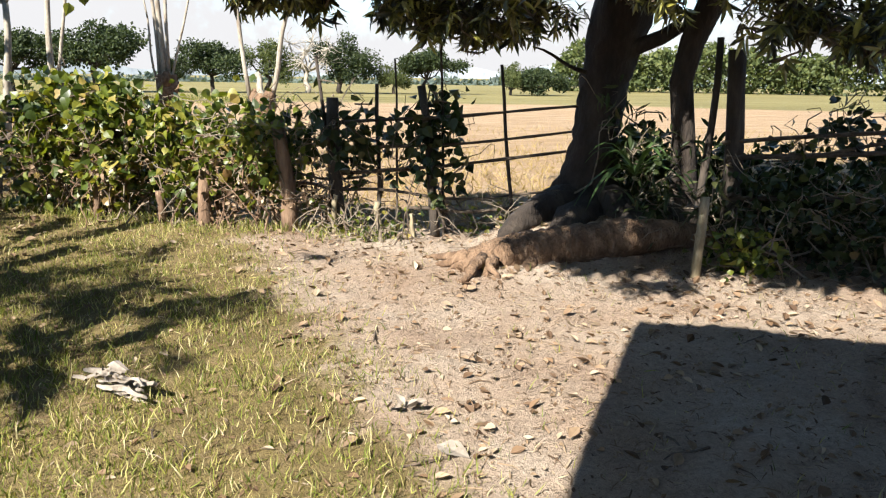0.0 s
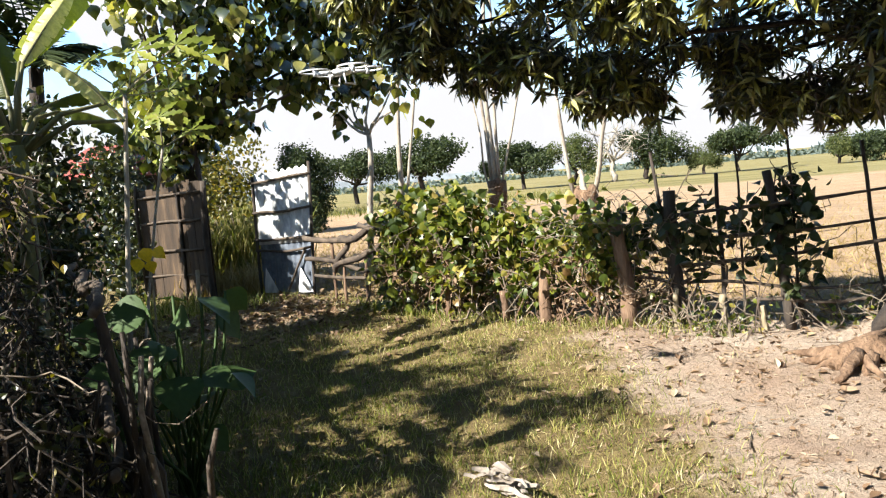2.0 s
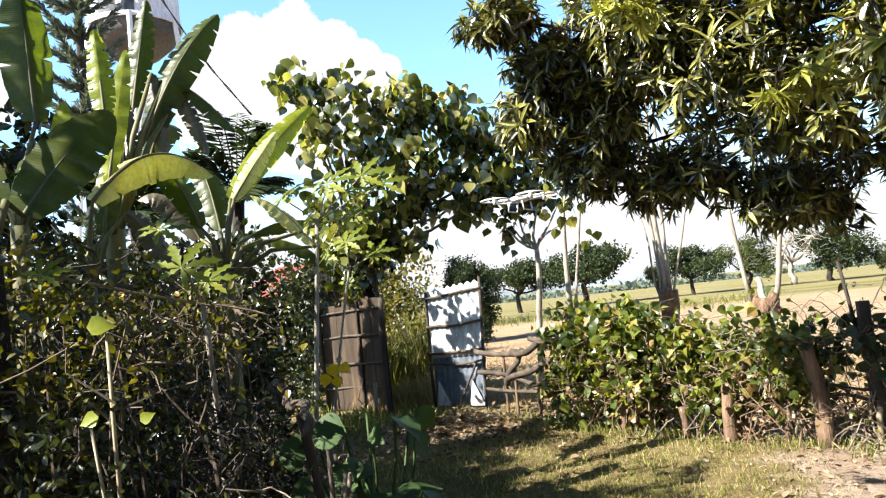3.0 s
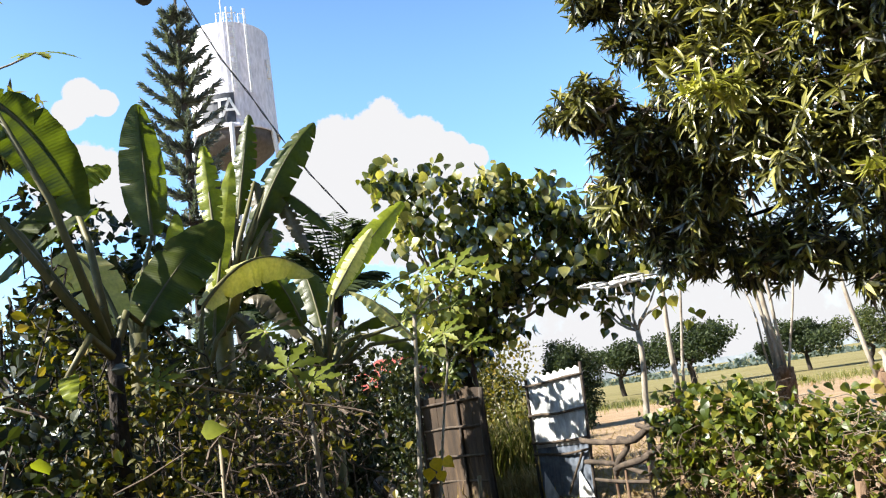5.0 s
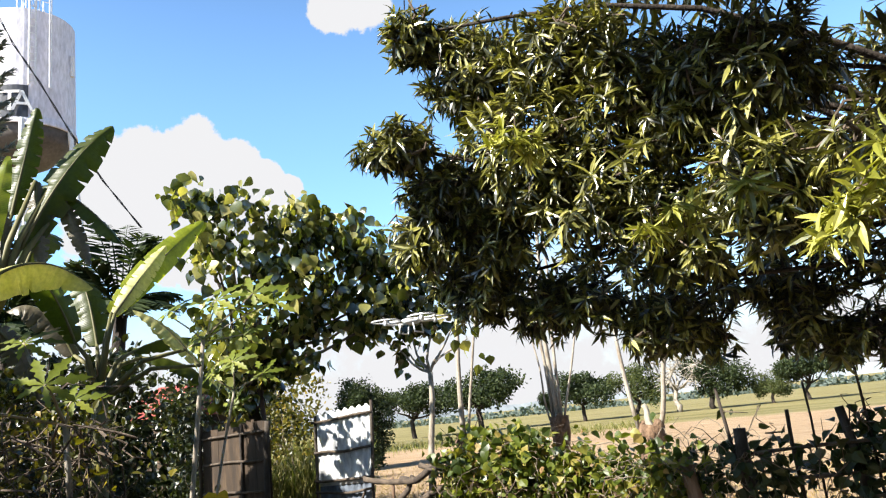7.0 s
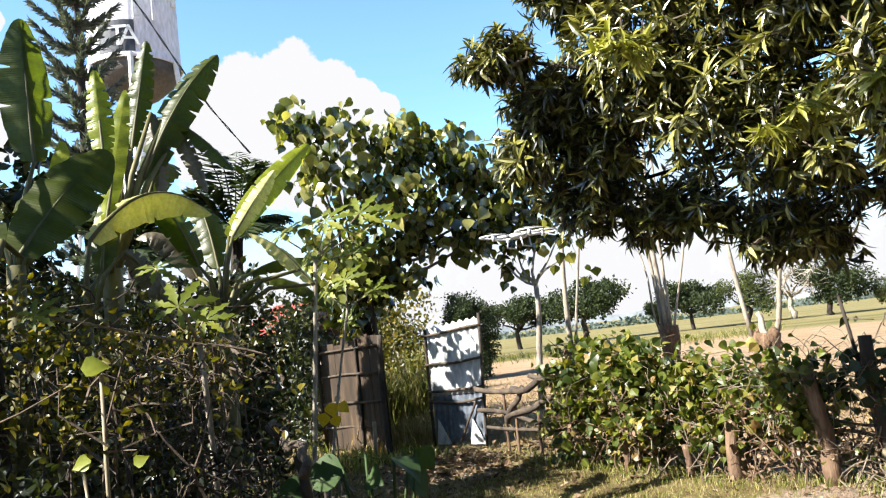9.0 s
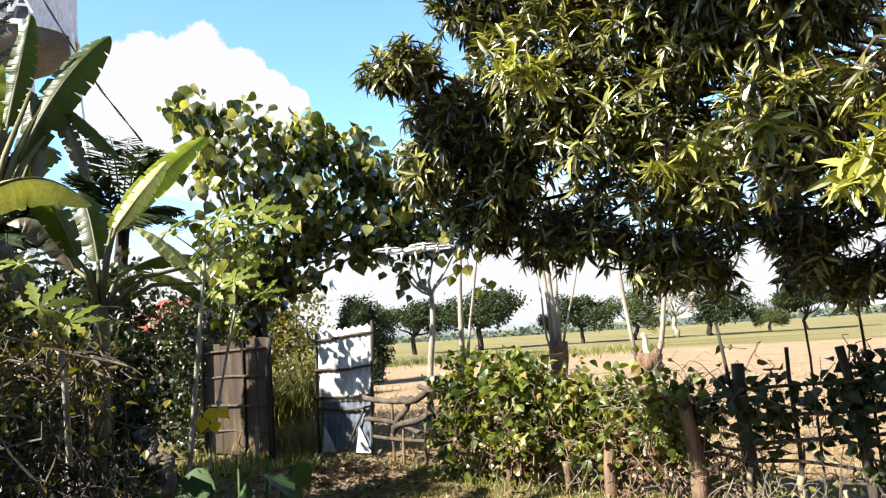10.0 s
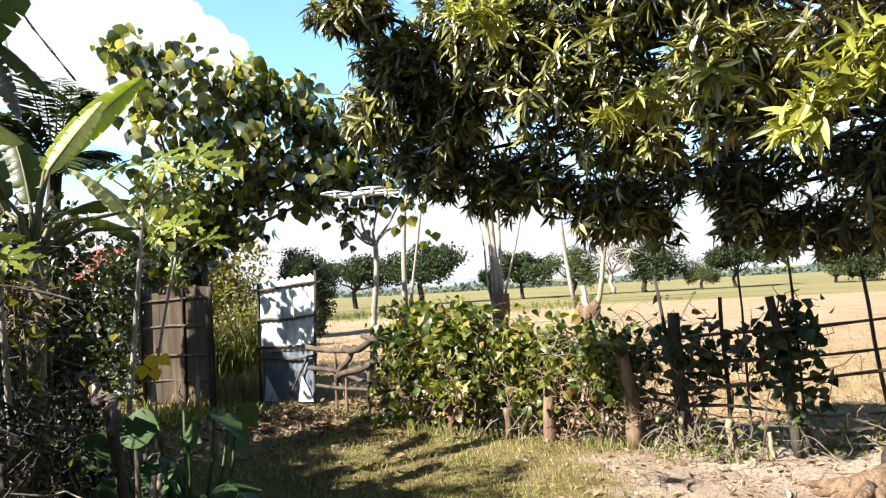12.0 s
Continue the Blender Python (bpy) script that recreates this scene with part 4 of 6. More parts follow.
def sheet_gate():
    g = thing("gate", (-6.95, 9.95, 0.15), "pale weathered sheet metal gate panel held by dark sticks", "gate")
    a, b = np.array([-7.56, 9.88, 0.2]), np.array([-6.6, 9.81, 0.2])
    u = (b - a) / np.linalg.norm(b - a)
    nrm = np.array([-u[1], u[0], 0])
    w, h = np.linalg.norm(b - a), 1.77
    lean = 0.07

    def pt(s, t, d=0.0):
        return a + u * (w * (s * (1.0 + 0.08 * t) - 0.03 * t)) + u * lean * t + np.array([0, 0, h * t + 0.07 * s * t]) + nrm * d

    n, m = 56, 12

    def corrugated(t0, t1, material, name, depth, off):
        s = Shape()
        v, f = [], []
        for j in range(m):
            for i in range(n):
                t = t0 + (t1 - t0) * j / (m - 1)
                v.append(pt(i / (n - 1), t + (0.012 * math.sin(i * 0.9) if j == m - 1 else 0), off + depth * math.sin(i / (n - 1) * 2 * math.pi * 9)))
        for j in range(m - 1):
            for i in range(n - 1):
                f.append((j * n + i, j * n + i + 1, (j + 1) * n + i + 1, (j + 1) * n + i))
        s.add(v, f)
        ob = wpart(name, s, material, g, "", True)
        ob.modifiers.new("thick", "SOLIDIFY").thickness = 0.004

    corrugated(0.42, 1.03, SHEET, "upper_sheet", 0.009, 0.0)
    corrugated(0.0, 0.46, BLUE_SHEET, "lower_sheet", 0.009, 0.016)
    for t, da, db in [(0.965, -0.12, 0.04), (0.70, -0.06, 0.02), (0.47, -0.08, 0.08), (0.375, -0.05, 0.03)]:
        s = Shape()
        pa, pb = pt(-0.02, t, -0.035) + u * da * 0.5, pt(1.02, t, -0.035) + u * db * 0.5
        s.tube(wiggle(pa, pb, 8, 0.008, 0.03 if t > 0.3 else 0), 0.02, 7, 0.1)
        wpart("batten", s, RAIL, g, "", True)
    for sgn, r in ((-0.02, 0.024), (1.02, 0.024)):
        s = Shape()
        s.tube(wiggle(pt(sgn, -0.08, -0.01), pt(sgn, 1.02 if sgn < 0 else 1.06, -0.01), 7, 0.008), r, 7, 0.1)
        wpart("upright", s, DARK_POST, g, "", True)
    s = Shape()
    s.tube(wiggle(pt(0.55, 0.03, -0.04), pt(0.9, 0.36, -0.04), 5, 0.006), 0.018, 7, 0.1)
    wpart("brace", s, RAIL, g, "", True)
    # pale triangular scraps at the foot
    for c in (0.2, 0.88):
        s = Shape()
        q = [pt(c - 0.16, 0.0, -0.02), pt(c + 0.14, 0.0, -0.02), pt(c - 0.1, 0.22, -0.02)]
        s.add(q + [p + nrm * 0.006 for p in q], [(0, 1, 2), (3, 5, 4), (0, 3, 4, 1), (1, 4, 5, 2), (2, 5, 3, 0)])
        wpart("patch", s, SHEET, g, "pale scrap of sheet")


sheet_gate()


def bamboo_panel():
    g = thing("bamboo_fence_panel", (-8.6, 9.5, 0.2), "old greyish brown split bamboo fence panel with dark frame sticks", "fence panel")
    a, b = np.array([-9.7, 9.7, 0.2]), np.array([-8.03, 9.31, 0.2])
    u = (b - a) / np.linalg.norm(b - a)
    w = np.linalg.norm(b - a)
    nrm = np.array([-u[1], u[0], 0])
    x = 0.0
    while x < w:
        wd = rng.uniform(0.14, 0.24)
        s = Shape()
        hgt = rng.uniform(1.72, 1.85)
        c = a + u * (x + wd / 2) + nrm * rng.uniform(-0.008, 0.008)
        m = np.stack([u, nrm, np.array([0, 0, 1])], 1)
        s.box(c + np.array([0, 0, hgt / 2]), (wd - 0.006, 0.014, hgt), m)
        wpart("slat", s, WOVEN, g)
        x += wd
    for z in (0.35, 0.75, 1.2, 1.62):
        s = Shape()
        s.tube(wiggle(a + [0, 0, z] - nrm * 0.03, b + [0, 0, z + 0.04] - nrm * 0.03, 7, 0.01), 0.02, 7, 0.1)
        wpart("batten", s, RAIL, g, "", True)
    for k, r, h in ((0.0, 0.03, 1.85), (0.62, 0.025, 1.8), (1.02, 0.045, 1.8)):
        s = Shape()
        p = a + u * w * k - nrm * 0.04
        s.tube(wiggle(p - [0, 0, 0.1], p + [0.03, 0, h], 7, 0.012), r, 8, 0.1)
        wpart("upright", s, DARK_POST, g, "", True)
    for k in (1.03,):
        p = b + u * 0.02 - nrm * 0.3
        th = thing("cane_post", (p[0], p[1], 0.17), "short pale cane stub at the gateway", "post")
        s = Shape().tube(wiggle(p, p + [0.02, 0, 0.5], 4, 0.005), 0.03, 7, 0.05)
        wpart("cane", s, CANE, th, "", True)


bamboo_panel()


def gate_rails():
    f = thing("wooden_fence", (-5.7, 9.65, 0.15), "low fence of crooked driftwood rails beside the gate", "fence")
    for (xa, za), (xb, zb), r, w in [((-6.45, 1.04), (-5.6, 1.0), 0.04, 0.01), ((-5.75, 1.02), (-5.1, 1.22), 0.05, 0.03), ((-5.4, 1.2), (-4.8, 1.15), 0.035, 0.02), ((-6.45, 0.74), (-5.8, 0.7), 0.032, 0.01),
                                     ((-5.9, 0.62), (-5.0, 0.9), 0.045, 0.03), ((-5.8, 0.7), (-4.9, 0.6), 0.035, 0.02), ((-6.3, 0.5), (-4.9, 0.46), 0.025, 0.015), ((-5.9, 0.55), (-5.55, 1.05), 0.04, 0.03)]:
        s = Shape().tube(wiggle((xa, fence_y(xa), za), (xb, fence_y(xb), zb), 7, w), r, 8, 0.18)
        wpart("rail", s, RAIL, f, "", True)
    for x, h in ((-5.75, 0.75), (-5.35, 0.7), (-5.0, 0.5), (-5.95, 0.9)):
        s = Shape().tube(wiggle((x, fence_y(x) + 0.03, 0.0), (x + 0.03, fence_y(x), 0.15 + h), 5, 0.01), 0.022, 7, 0.1)
        wpart("stake", s, POST, f, "", True)


gate_rails()

# ---- trees just past the fence ----


def pollard(at, stump_h, stump_r, poles, label):
    t = thing("pollarded_tree", at, label, "tree")
    at = np.array(at, float)
    s = Shape().tube(wiggle(at - [0, 0, 0.1], at + [0.03, 0, stump_h], 7, 0.02), np.linspace(stump_r * 0.8, stump_r * 1.15, 7), 12, 0.14)
    wpart("stump", s, ROOT, t, "knobbly reddish stump", True)
    for k in range(7):
        a = rng.random() * 6.28
        c = at + np.array([math.cos(a) * stump_r * 0.8, math.sin(a) * stump_r * 0.8, stump_h * rng.uniform(0.75, 1.0)])
        s = Shape().tube([c - [0, 0, 0.12], c, c + [0, 0, 0.1]], [0.06, 0.1, 0.04], 8, 0.2)
        wpart("knob", s, ROOT, t, "", True)
    for dx0, dx1, h, r in poles:
        a = at + np.array([dx0, 0, stump_h * 0.9])
        b = at + np.array([dx1, rng.normal() * 0.1, stump_h + h])
        s = Shape().tube(wiggle(a, b, 8, 0.03), np.linspace(r, r * 0.6, 8), 8, 0.06)
        wpart("pole", s, PALE_BARK, t, "", True)
    return t


pollard((-4.73, 13.17, 0.1), 1.5, 0.14, [(-0.08, -0.2, 3.4, 0.034), (0.0, 0.02, 3.8, 0.05), (0.07, 0.12, 3.6, 0.032), (0.1, 0.65, 1.8, 0.024), (-0.12, -0.35, 1.5, 0.02)], "pollarded tree stump with tall pale bare stems")
pollard((-3.23, 13.6, 0.1), 1.2, 0.2, [(0.15, 0.62, 1.9, 0.05), (-0.2, -0.45, 3.2, 0.04), (0.05, -0.1, 0.35, 0.07)], "pollarded reddish stump with slanting pale stems")
pollard((-6.3, 12.55, 0.1), 1.35, 0.13, [(0.0, 0.15, 3.2, 0.05), (0.08, 0.5, 2.4, 0.03)], "pollarded stump with a tall pale pole")


def leafy_sapling(at, tops, label, leaf_n, leaf_len):
    t = thing("sapling", at, label, "tree")
    at = np.array(at, float)
    fork = at + np.array([0.2, 0.1, 2.4])
    s = Shape().tube(wiggle(at, fork, 8, 0.02), np.linspace(0.06, 0.04, 8), 8, 0.06)
    wpart("trunk", s, PALE_BARK, t, "pale slender trunk", True)
    lv = Shape()
    for d in tops:
        p = fork + np.array(d, float)
        s = Shape().tube(wiggle(fork, p, 6, 0.03), np.linspace(0.025, 0.01, 6), 6, 0.05)
        wpart("branch", s, PALE_BARK, t, "", True)
        tips = p + rng.normal(size=(leaf_n, 3)) * 0.17
        way = unit(leaf_n) * 0.6 + np.array([0, 0, -1.0])
        lv.leaves(HEART, tips, way, unit(leaf_n) + np.array([0, -0.8, 0.2]), leaf_len * rng.uniform(0.7, 1.2, leaf_n))
    wpart("leaves", lv, HEART_LEAF, t, kind="stuff")


leafy_sapling((-6.14, 10.7, 0.1), [(-0.7, -0.1, 0.55), (-0.35, 0.1, 0.75), (0.1, 0, 1.1), (0.5, 0.2, 0.8), (0.65, 0.1, 0.45), (-0.5, 0.1, 0.4)], "young pale-stemmed sapling with hanging heart-shaped leaves", 10, 0.2)


def heart_tree():
    at = np.array([-8.66, 9.80, 0.1])
    t = thing("heart_leaf_tree", at, "broad tree with large drooping heart-shaped leaves behind the gate", "tree")
    s = Shape().tube(wiggle(at, at + np.array([0.1, 0, 3.6]), 9, 0.03), np.linspace(0.17, 0.11, 9), 10, 0.07)
    wpart("trunk", s, BARK, t, "dark trunk", True)
    limbs = Shape()
    for b in HEART_CROWN:
        limb(limbs, at + np.array([0.1, 0, 2.7]), b[:3], 0.035, 0.012, 6, 0.08, 6)
    wpart("branchwork", limbs, TWIG, t, "", True)
    tips, out, pick = in_blobs(HEART_CROWN, 500, 0.1, None, 0.5)
    lv = Shape()
    n = len(tips) * 6
    pos = np.repeat(tips, 6, 0) + rng.normal(size=(n, 3)) * 0.13
    way = unit(n) * 0.6 + np.repeat(out, 6, 0) * 0.2 + np.array([0, 0, -1.0])
    normal = np.repeat(out, 6, 0) * 0.3 + unit(n) * 1.0 + np.array([0.1, -0.2, 0.15])
    lv.leaves(CORDATE, pos, way, normal, 0.205 * rng.uniform(0.45, 1.2, n))
    wpart("crown", lv, HEART_LEAF, t, "large heart-shaped green leaves", True, kind="stuff")


HEART_CROWN = [(-8.58, 8.25, 5.52, 0.21, 0.30, 0.26), (-8.14, 8.66, 5.30, 0.43, 0.38, 0.42), (-7.79, 9.21, 5.06, 0.48, 0.42, 0.46), (-7.30, 9.59, 4.90, 0.48, 0.42, 0.46),
               (-6.89, 10.10, 4.78, 0.49, 0.43, 0.47), (-6.43, 10.50, 4.44, 0.50, 0.43, 0.47), (-6.08, 10.80, 4.07, 0.50, 0.43, 0.45), (-8.14, 8.39, 4.58, 0.38, 0.34, 0.38),
               (-7.86, 8.90, 4.26, 0.56, 0.45, 0.43), (-7.43, 9.49, 4.18, 0.53, 0.44, 0.44), (-7.01, 10.03, 4.00, 0.49, 0.40, 0.40), (-6.52, 10.45, 3.66, 0.45, 0.35, 0.32),
               (-6.09, 10.91, 3.42, 0.41, 0.31, 0.28), (-8.34, 9.54, 3.42, 0.60, 0.44, 0.37), (-7.62, 9.85, 3.54, 0.45, 0.35, 0.32), (-8.74, 9.99, 2.77, 0.53, 0.39, 0.34), (-7.76, 8.19, 2.99, 0.37, 0.31, 0.33), (-8.10, 9.99, 3.01, 0.56, 0.41, 0.36), (-8.85, 9.63, 2.50, 0.52, 0.37, 0.31), (-8.45, 8.65, 3.45, 0.35, 0.31, 0.33), (-7.14, 10.18, 3.43, 0.36, 0.30, 0.23)]
heart_tree()

# ---- overgrown fence and garden beside the yard ----
SIDE_A, SIDE_B = np.array([-2.75, 2.35]), np.array([-7.9, 9.0])


def side_point(k, off=0.0):
    d = SIDE_B - SIDE_A
    n = np.array([-d[1], d[0]]) / np.linalg.norm(d)
    p = SIDE_A + d * k + n * off
    return float(p[0]), float(p[1])


def side_fence():
    f = thing("stick_fence", (-4.2, 4.2, 0), "tangled dark stick fence in the shade of garden shrubs", "fence")
    for k in np.linspace(0.03, 0.3, 26):
        x, y = side_point(k + rng.normal() * 0.006, rng.normal() * 0.06 + max(0, k - 0.08) * 3.0)
        h = rng.uniform(0.6, 1.2) * (1 - max(0, k - 0.08) * 2)
        s = Shape().tube(wiggle((x, y, -0.05), (x + rng.normal() * 0.15, y + rng.normal() * 0.12, h), 6, 0.025), np.linspace(rng.uniform(0.014, 0.03), 0.012, 6), 6, 0.1)
        wpart("stick", s, rng.choice([DARK_POST, DARK_POST, RAIL, DEADWOOD]), f, "", True)
    s = Shape().tube(wiggle((-3.2, 2.95, -0.05), (-3.35, 2.8, 1.3), 7, 0.02), 0.028, 8, 0.1)
    wpart("post", s, DARK_POST, f, "crooked brown post", True)
    for z in (0.55, 0.75, 1.28):
        for j in range(3):
            a, b = side_point(j * 0.11 + 0.02, 0.1 + 0.2 * j), side_point((j + 1) * 0.11 + 0.03, 0.1 + 0.2 * (j + 1))
            s = Shape().tube(wiggle((*a, z), (*b, z + 0.03), 8, 0.02), 0.025, 7, 0.12)
            wpart("rail", s, RAIL, f, "", True)


side_fence()
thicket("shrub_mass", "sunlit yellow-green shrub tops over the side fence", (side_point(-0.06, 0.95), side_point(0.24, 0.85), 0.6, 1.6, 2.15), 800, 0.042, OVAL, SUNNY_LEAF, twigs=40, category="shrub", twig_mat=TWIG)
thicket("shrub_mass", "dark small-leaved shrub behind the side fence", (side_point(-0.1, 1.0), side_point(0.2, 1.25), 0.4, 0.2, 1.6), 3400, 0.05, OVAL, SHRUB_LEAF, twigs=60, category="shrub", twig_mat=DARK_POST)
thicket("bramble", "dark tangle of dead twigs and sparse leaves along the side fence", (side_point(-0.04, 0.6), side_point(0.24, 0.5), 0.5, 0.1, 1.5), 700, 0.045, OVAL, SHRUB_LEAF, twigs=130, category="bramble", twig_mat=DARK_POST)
thicket("bramble", "pale dry twigs caught in the side fence", (side_point(-0.03, 0.35), side_point(0.2, 0.3), 0.3, 0.2, 1.2), 90, 0.05, OVAL, SUNNY_LEAF, twigs=14, category="bramble")
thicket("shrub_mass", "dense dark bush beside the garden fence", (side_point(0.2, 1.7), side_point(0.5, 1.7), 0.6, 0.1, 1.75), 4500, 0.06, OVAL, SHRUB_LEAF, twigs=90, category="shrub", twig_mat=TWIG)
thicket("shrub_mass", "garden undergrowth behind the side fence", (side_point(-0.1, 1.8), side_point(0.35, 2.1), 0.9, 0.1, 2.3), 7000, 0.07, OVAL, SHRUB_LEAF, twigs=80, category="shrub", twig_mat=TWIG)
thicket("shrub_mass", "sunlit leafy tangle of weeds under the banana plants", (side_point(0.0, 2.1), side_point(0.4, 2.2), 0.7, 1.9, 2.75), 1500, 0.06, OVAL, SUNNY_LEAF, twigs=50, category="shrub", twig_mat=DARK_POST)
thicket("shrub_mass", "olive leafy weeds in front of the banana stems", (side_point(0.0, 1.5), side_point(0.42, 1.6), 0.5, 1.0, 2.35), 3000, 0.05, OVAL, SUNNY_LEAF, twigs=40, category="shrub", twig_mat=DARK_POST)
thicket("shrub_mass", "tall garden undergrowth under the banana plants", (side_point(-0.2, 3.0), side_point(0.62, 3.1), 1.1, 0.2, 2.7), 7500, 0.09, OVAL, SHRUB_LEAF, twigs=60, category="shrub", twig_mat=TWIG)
# this bush is out of view, added to throw shade on the garden
thicket("shade_bush", "unseen tall dense bush added to shade the garden's near edge", ((-7.5, 0.55), (-6.0, -0.1), 0.6, 0.2, 2.9), 7500, 0.14, CLUMP, SHRUB_LEAF, twigs=40, category="shrub")
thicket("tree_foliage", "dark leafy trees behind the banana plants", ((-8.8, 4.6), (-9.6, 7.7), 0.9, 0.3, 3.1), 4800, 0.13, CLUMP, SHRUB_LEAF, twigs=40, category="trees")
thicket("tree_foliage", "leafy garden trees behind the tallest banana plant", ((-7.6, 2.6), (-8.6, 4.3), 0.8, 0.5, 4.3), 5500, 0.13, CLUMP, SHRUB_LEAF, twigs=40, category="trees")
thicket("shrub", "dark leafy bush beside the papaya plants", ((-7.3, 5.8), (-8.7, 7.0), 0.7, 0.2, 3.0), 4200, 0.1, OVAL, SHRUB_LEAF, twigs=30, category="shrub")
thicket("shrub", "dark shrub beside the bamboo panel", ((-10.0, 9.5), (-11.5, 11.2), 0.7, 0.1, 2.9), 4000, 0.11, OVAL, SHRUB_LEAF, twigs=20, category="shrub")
thicket("shrub", "light green shrub behind the bamboo panel", ((-12.0, 12.9), (-9.3, 12.9), 0.8, 1.0, 2.9), 3000, 0.1, OVAL, SUNNY_LEAF, twigs=20, category="shrub")


def banana_leaf(shape, base, tip, width, bow, tear=0.3, face=(0.4, -0.7, 0.6), cup=0.35):
    """A banana blade: midrib from base to tip bowed up, sides folded and torn into strips."""
    base, tip = np.array(base, float), np.array(tip, float)
    n = 72
    t = np.linspace(0, 1, n)
    mid = base + (tip - base) * t[:, None]
    mid[:, 2] += bow * 4 * t * (1 - t)
    along = np.gradient(mid, axis=0)
    along /= np.linalg.norm(along, axis=1, keepdims=True)
    side = np.cross(along, face)
    side /= np.linalg.norm(side, axis=1, keepdims=True) + 1e-9
    up = np.cross(side, along)
    w = width * np.clip(np.sin(np.pi * np.clip(t * 0.93 + 0.06, 0, 1)) ** 0.55, 0, 1)
    w[0] = w[-1] = 0.01
    cols = [-1, -0.55, -0.06, 0.06, 0.55, 1]
    jag = 1 - 0.03 * rng.random((2, n))
    drop = np.zeros((2, n))
    for sgn in (0, 1):
        i = int(rng.integers(3, 12))
        while i < n - 3:
            step = int(rng.integers(5, 9 + int(60 * (1 - tear) ** 2)))
            jag[sgn, i] = rng.uniform(0.15, 0.75)
            drop[sgn, i + 1 : i + step] = rng.random() * tear * 0.45
            i += step
    v = []
    for j, c in enumerate(cols):
        sgn = 0 if c < 0 else 1
        a = abs(c)
        ww = w * a * (jag[sgn] if a == 1 else 1)
        z = -cup * w * a - drop[sgn] * w * a * a + (0.006 * np.sin(t * 40) * a)
        v.append(mid + side * (np.sign(c) * ww)[:, None] + up * z[:, None])
    v = np.concatenate(v)
    f = []
    for j in range(len(cols) - 1):
        sgn = 0 if cols[j] < 0 else 1
        for i in range(n - 1):
            f.append((j * n + i, j * n + i + 1, (j + 1) * n + i + 1, (j + 1) * n + i))
    shape.add(v, f)
    shape.rib = np.tile(t * np.linalg.norm(tip - base), len(cols))
    return mid


def banana_plant(at, leaves, label, stem_h=2.0, r=0.11, bark=None):
    t = thing("banana_plant", at, label, "banana plant")
    at = np.array(at, float)
    top = at + np.array([0.05, 0, stem_h])
    s = Shape().tube(wiggle(at - [0, 0, 0.1], top, 7, 0.01), np.linspace(r, r * (0.4 if bark else 0.7), 7), 10, 0.03)
    wpart("stem", s, bark or STALK, t, "dry brown stem" if bark else "smooth green-brown stem", True)
    for base, tip, width, bow, tear, face, cup, mat in leaves:
        base = np.array(base, float)
        mid = (top + base) / 2 + np.array([0, 0, 0.1])
        wpart("leaf_stalk", Shape().tube([top - [0, 0, 0.1], mid, base], [r * 0.3, r * 0.24, r * 0.15], 7), STALK, t, "", True)
        s = Shape()
        rib = banana_leaf(s, base, tip, width, bow, tear, face, cup)
        lf = wpart("leaf", s, mat, t, "", True)
        lf.data.attributes.new("rib", "FLOAT", "POINT").data.foreach_set("value", s.rib)
        wpart("midrib", Shape().tube(rib - np.array(face) * 0.012, np.linspace(0.018, 0.004, len(rib)), 5), STALK, t, "", True)


STALK = surface("banana_stalk", [(0.3, (0.0744, 0.078, 0.0225)), (0.7, (0.149, 0.128, 0.0525))], 6, 0.6, (1, 1, 0.3), 30, 0.2, 0.005)
B, D, L, K = BANANA_LEAF, BANANA_PALE, BANANA_LIME, BANANA_DEAD
F1, F2, UP = (0.7, -0.6, 0.3), (0.85, -0.1, 0.4), (0.3, -0.4, 0.85)
banana_plant((-5.3, 2.35, 0.1), [((-5.24, 2.5, 3.3), (-5.26, 2.465, 4.3), 0.165, 0.0, 0.3, (0.9, -0.3, 0.2), 0.45, B), ((-5.53, 3.19, 3.45), (-5.63, 3.22, 4.22), 0.1, 0.0, 1.0, F1, 0.3, L), ((-5.2, 2.6, 2.8), (-5.33, 2.75, 3.5), 0.09, 0.0, 0.2, F1, 0.15, L),
                                  ((-5.4, 2.3, 2.7), (-5.8, 2.0, 3.2), 0.2, 0.25, 0.5, UP, 0.4, D), ((-5.35, 2.4, 2.8), (-5.7, 3.0, 3.3), 0.17, 0.2, 0.6, UP, 0.5, D)], "tall banana plant with one broad upright leaf", 2.5, 0.08)
# the last two leaves are out of view, added to shade the others
banana_plant((-4.12, 1.61, 0.1), [((-4.14, 1.8, 2.48), (-4.17, 2.35, 3.1), 0.18, 0.05, 0.1, (0.75, -0.55, 0.35), 0.2, B), ((-4.14, 1.09, 3.62), (-4.08, 1.50, 3.04), 0.17, 0.1, 0.2, (0.9, -0.25, 0.1), 0.2, B),
                                  ((-4.57, 1.64, 3.35), (-4.56, 1.89, 3.51), 0.09, 0.02, 0.1, F1, 0.2, L), ((-3.9, 1.3, 2.2), (-3.72, 1.24, 2.05), 0.045, 0.05, 0.0, UP, 0.1, L),
                                  ((-4.4, 0.9, 3.3), (-5.3, 0.9, 4.0), 0.36, 0.1, 0.3, (0.3, 0.5, 0.8), 0.2, B), ((-4.3, 0.7, 3.4), (-4.7, -0.4, 4.0), 0.36, 0.1, 0.3, (0.5, 0.3, 0.8), 0.2, B)], "banana plant with broad dark leaves near the path", 2.3, 0.085, BARK)
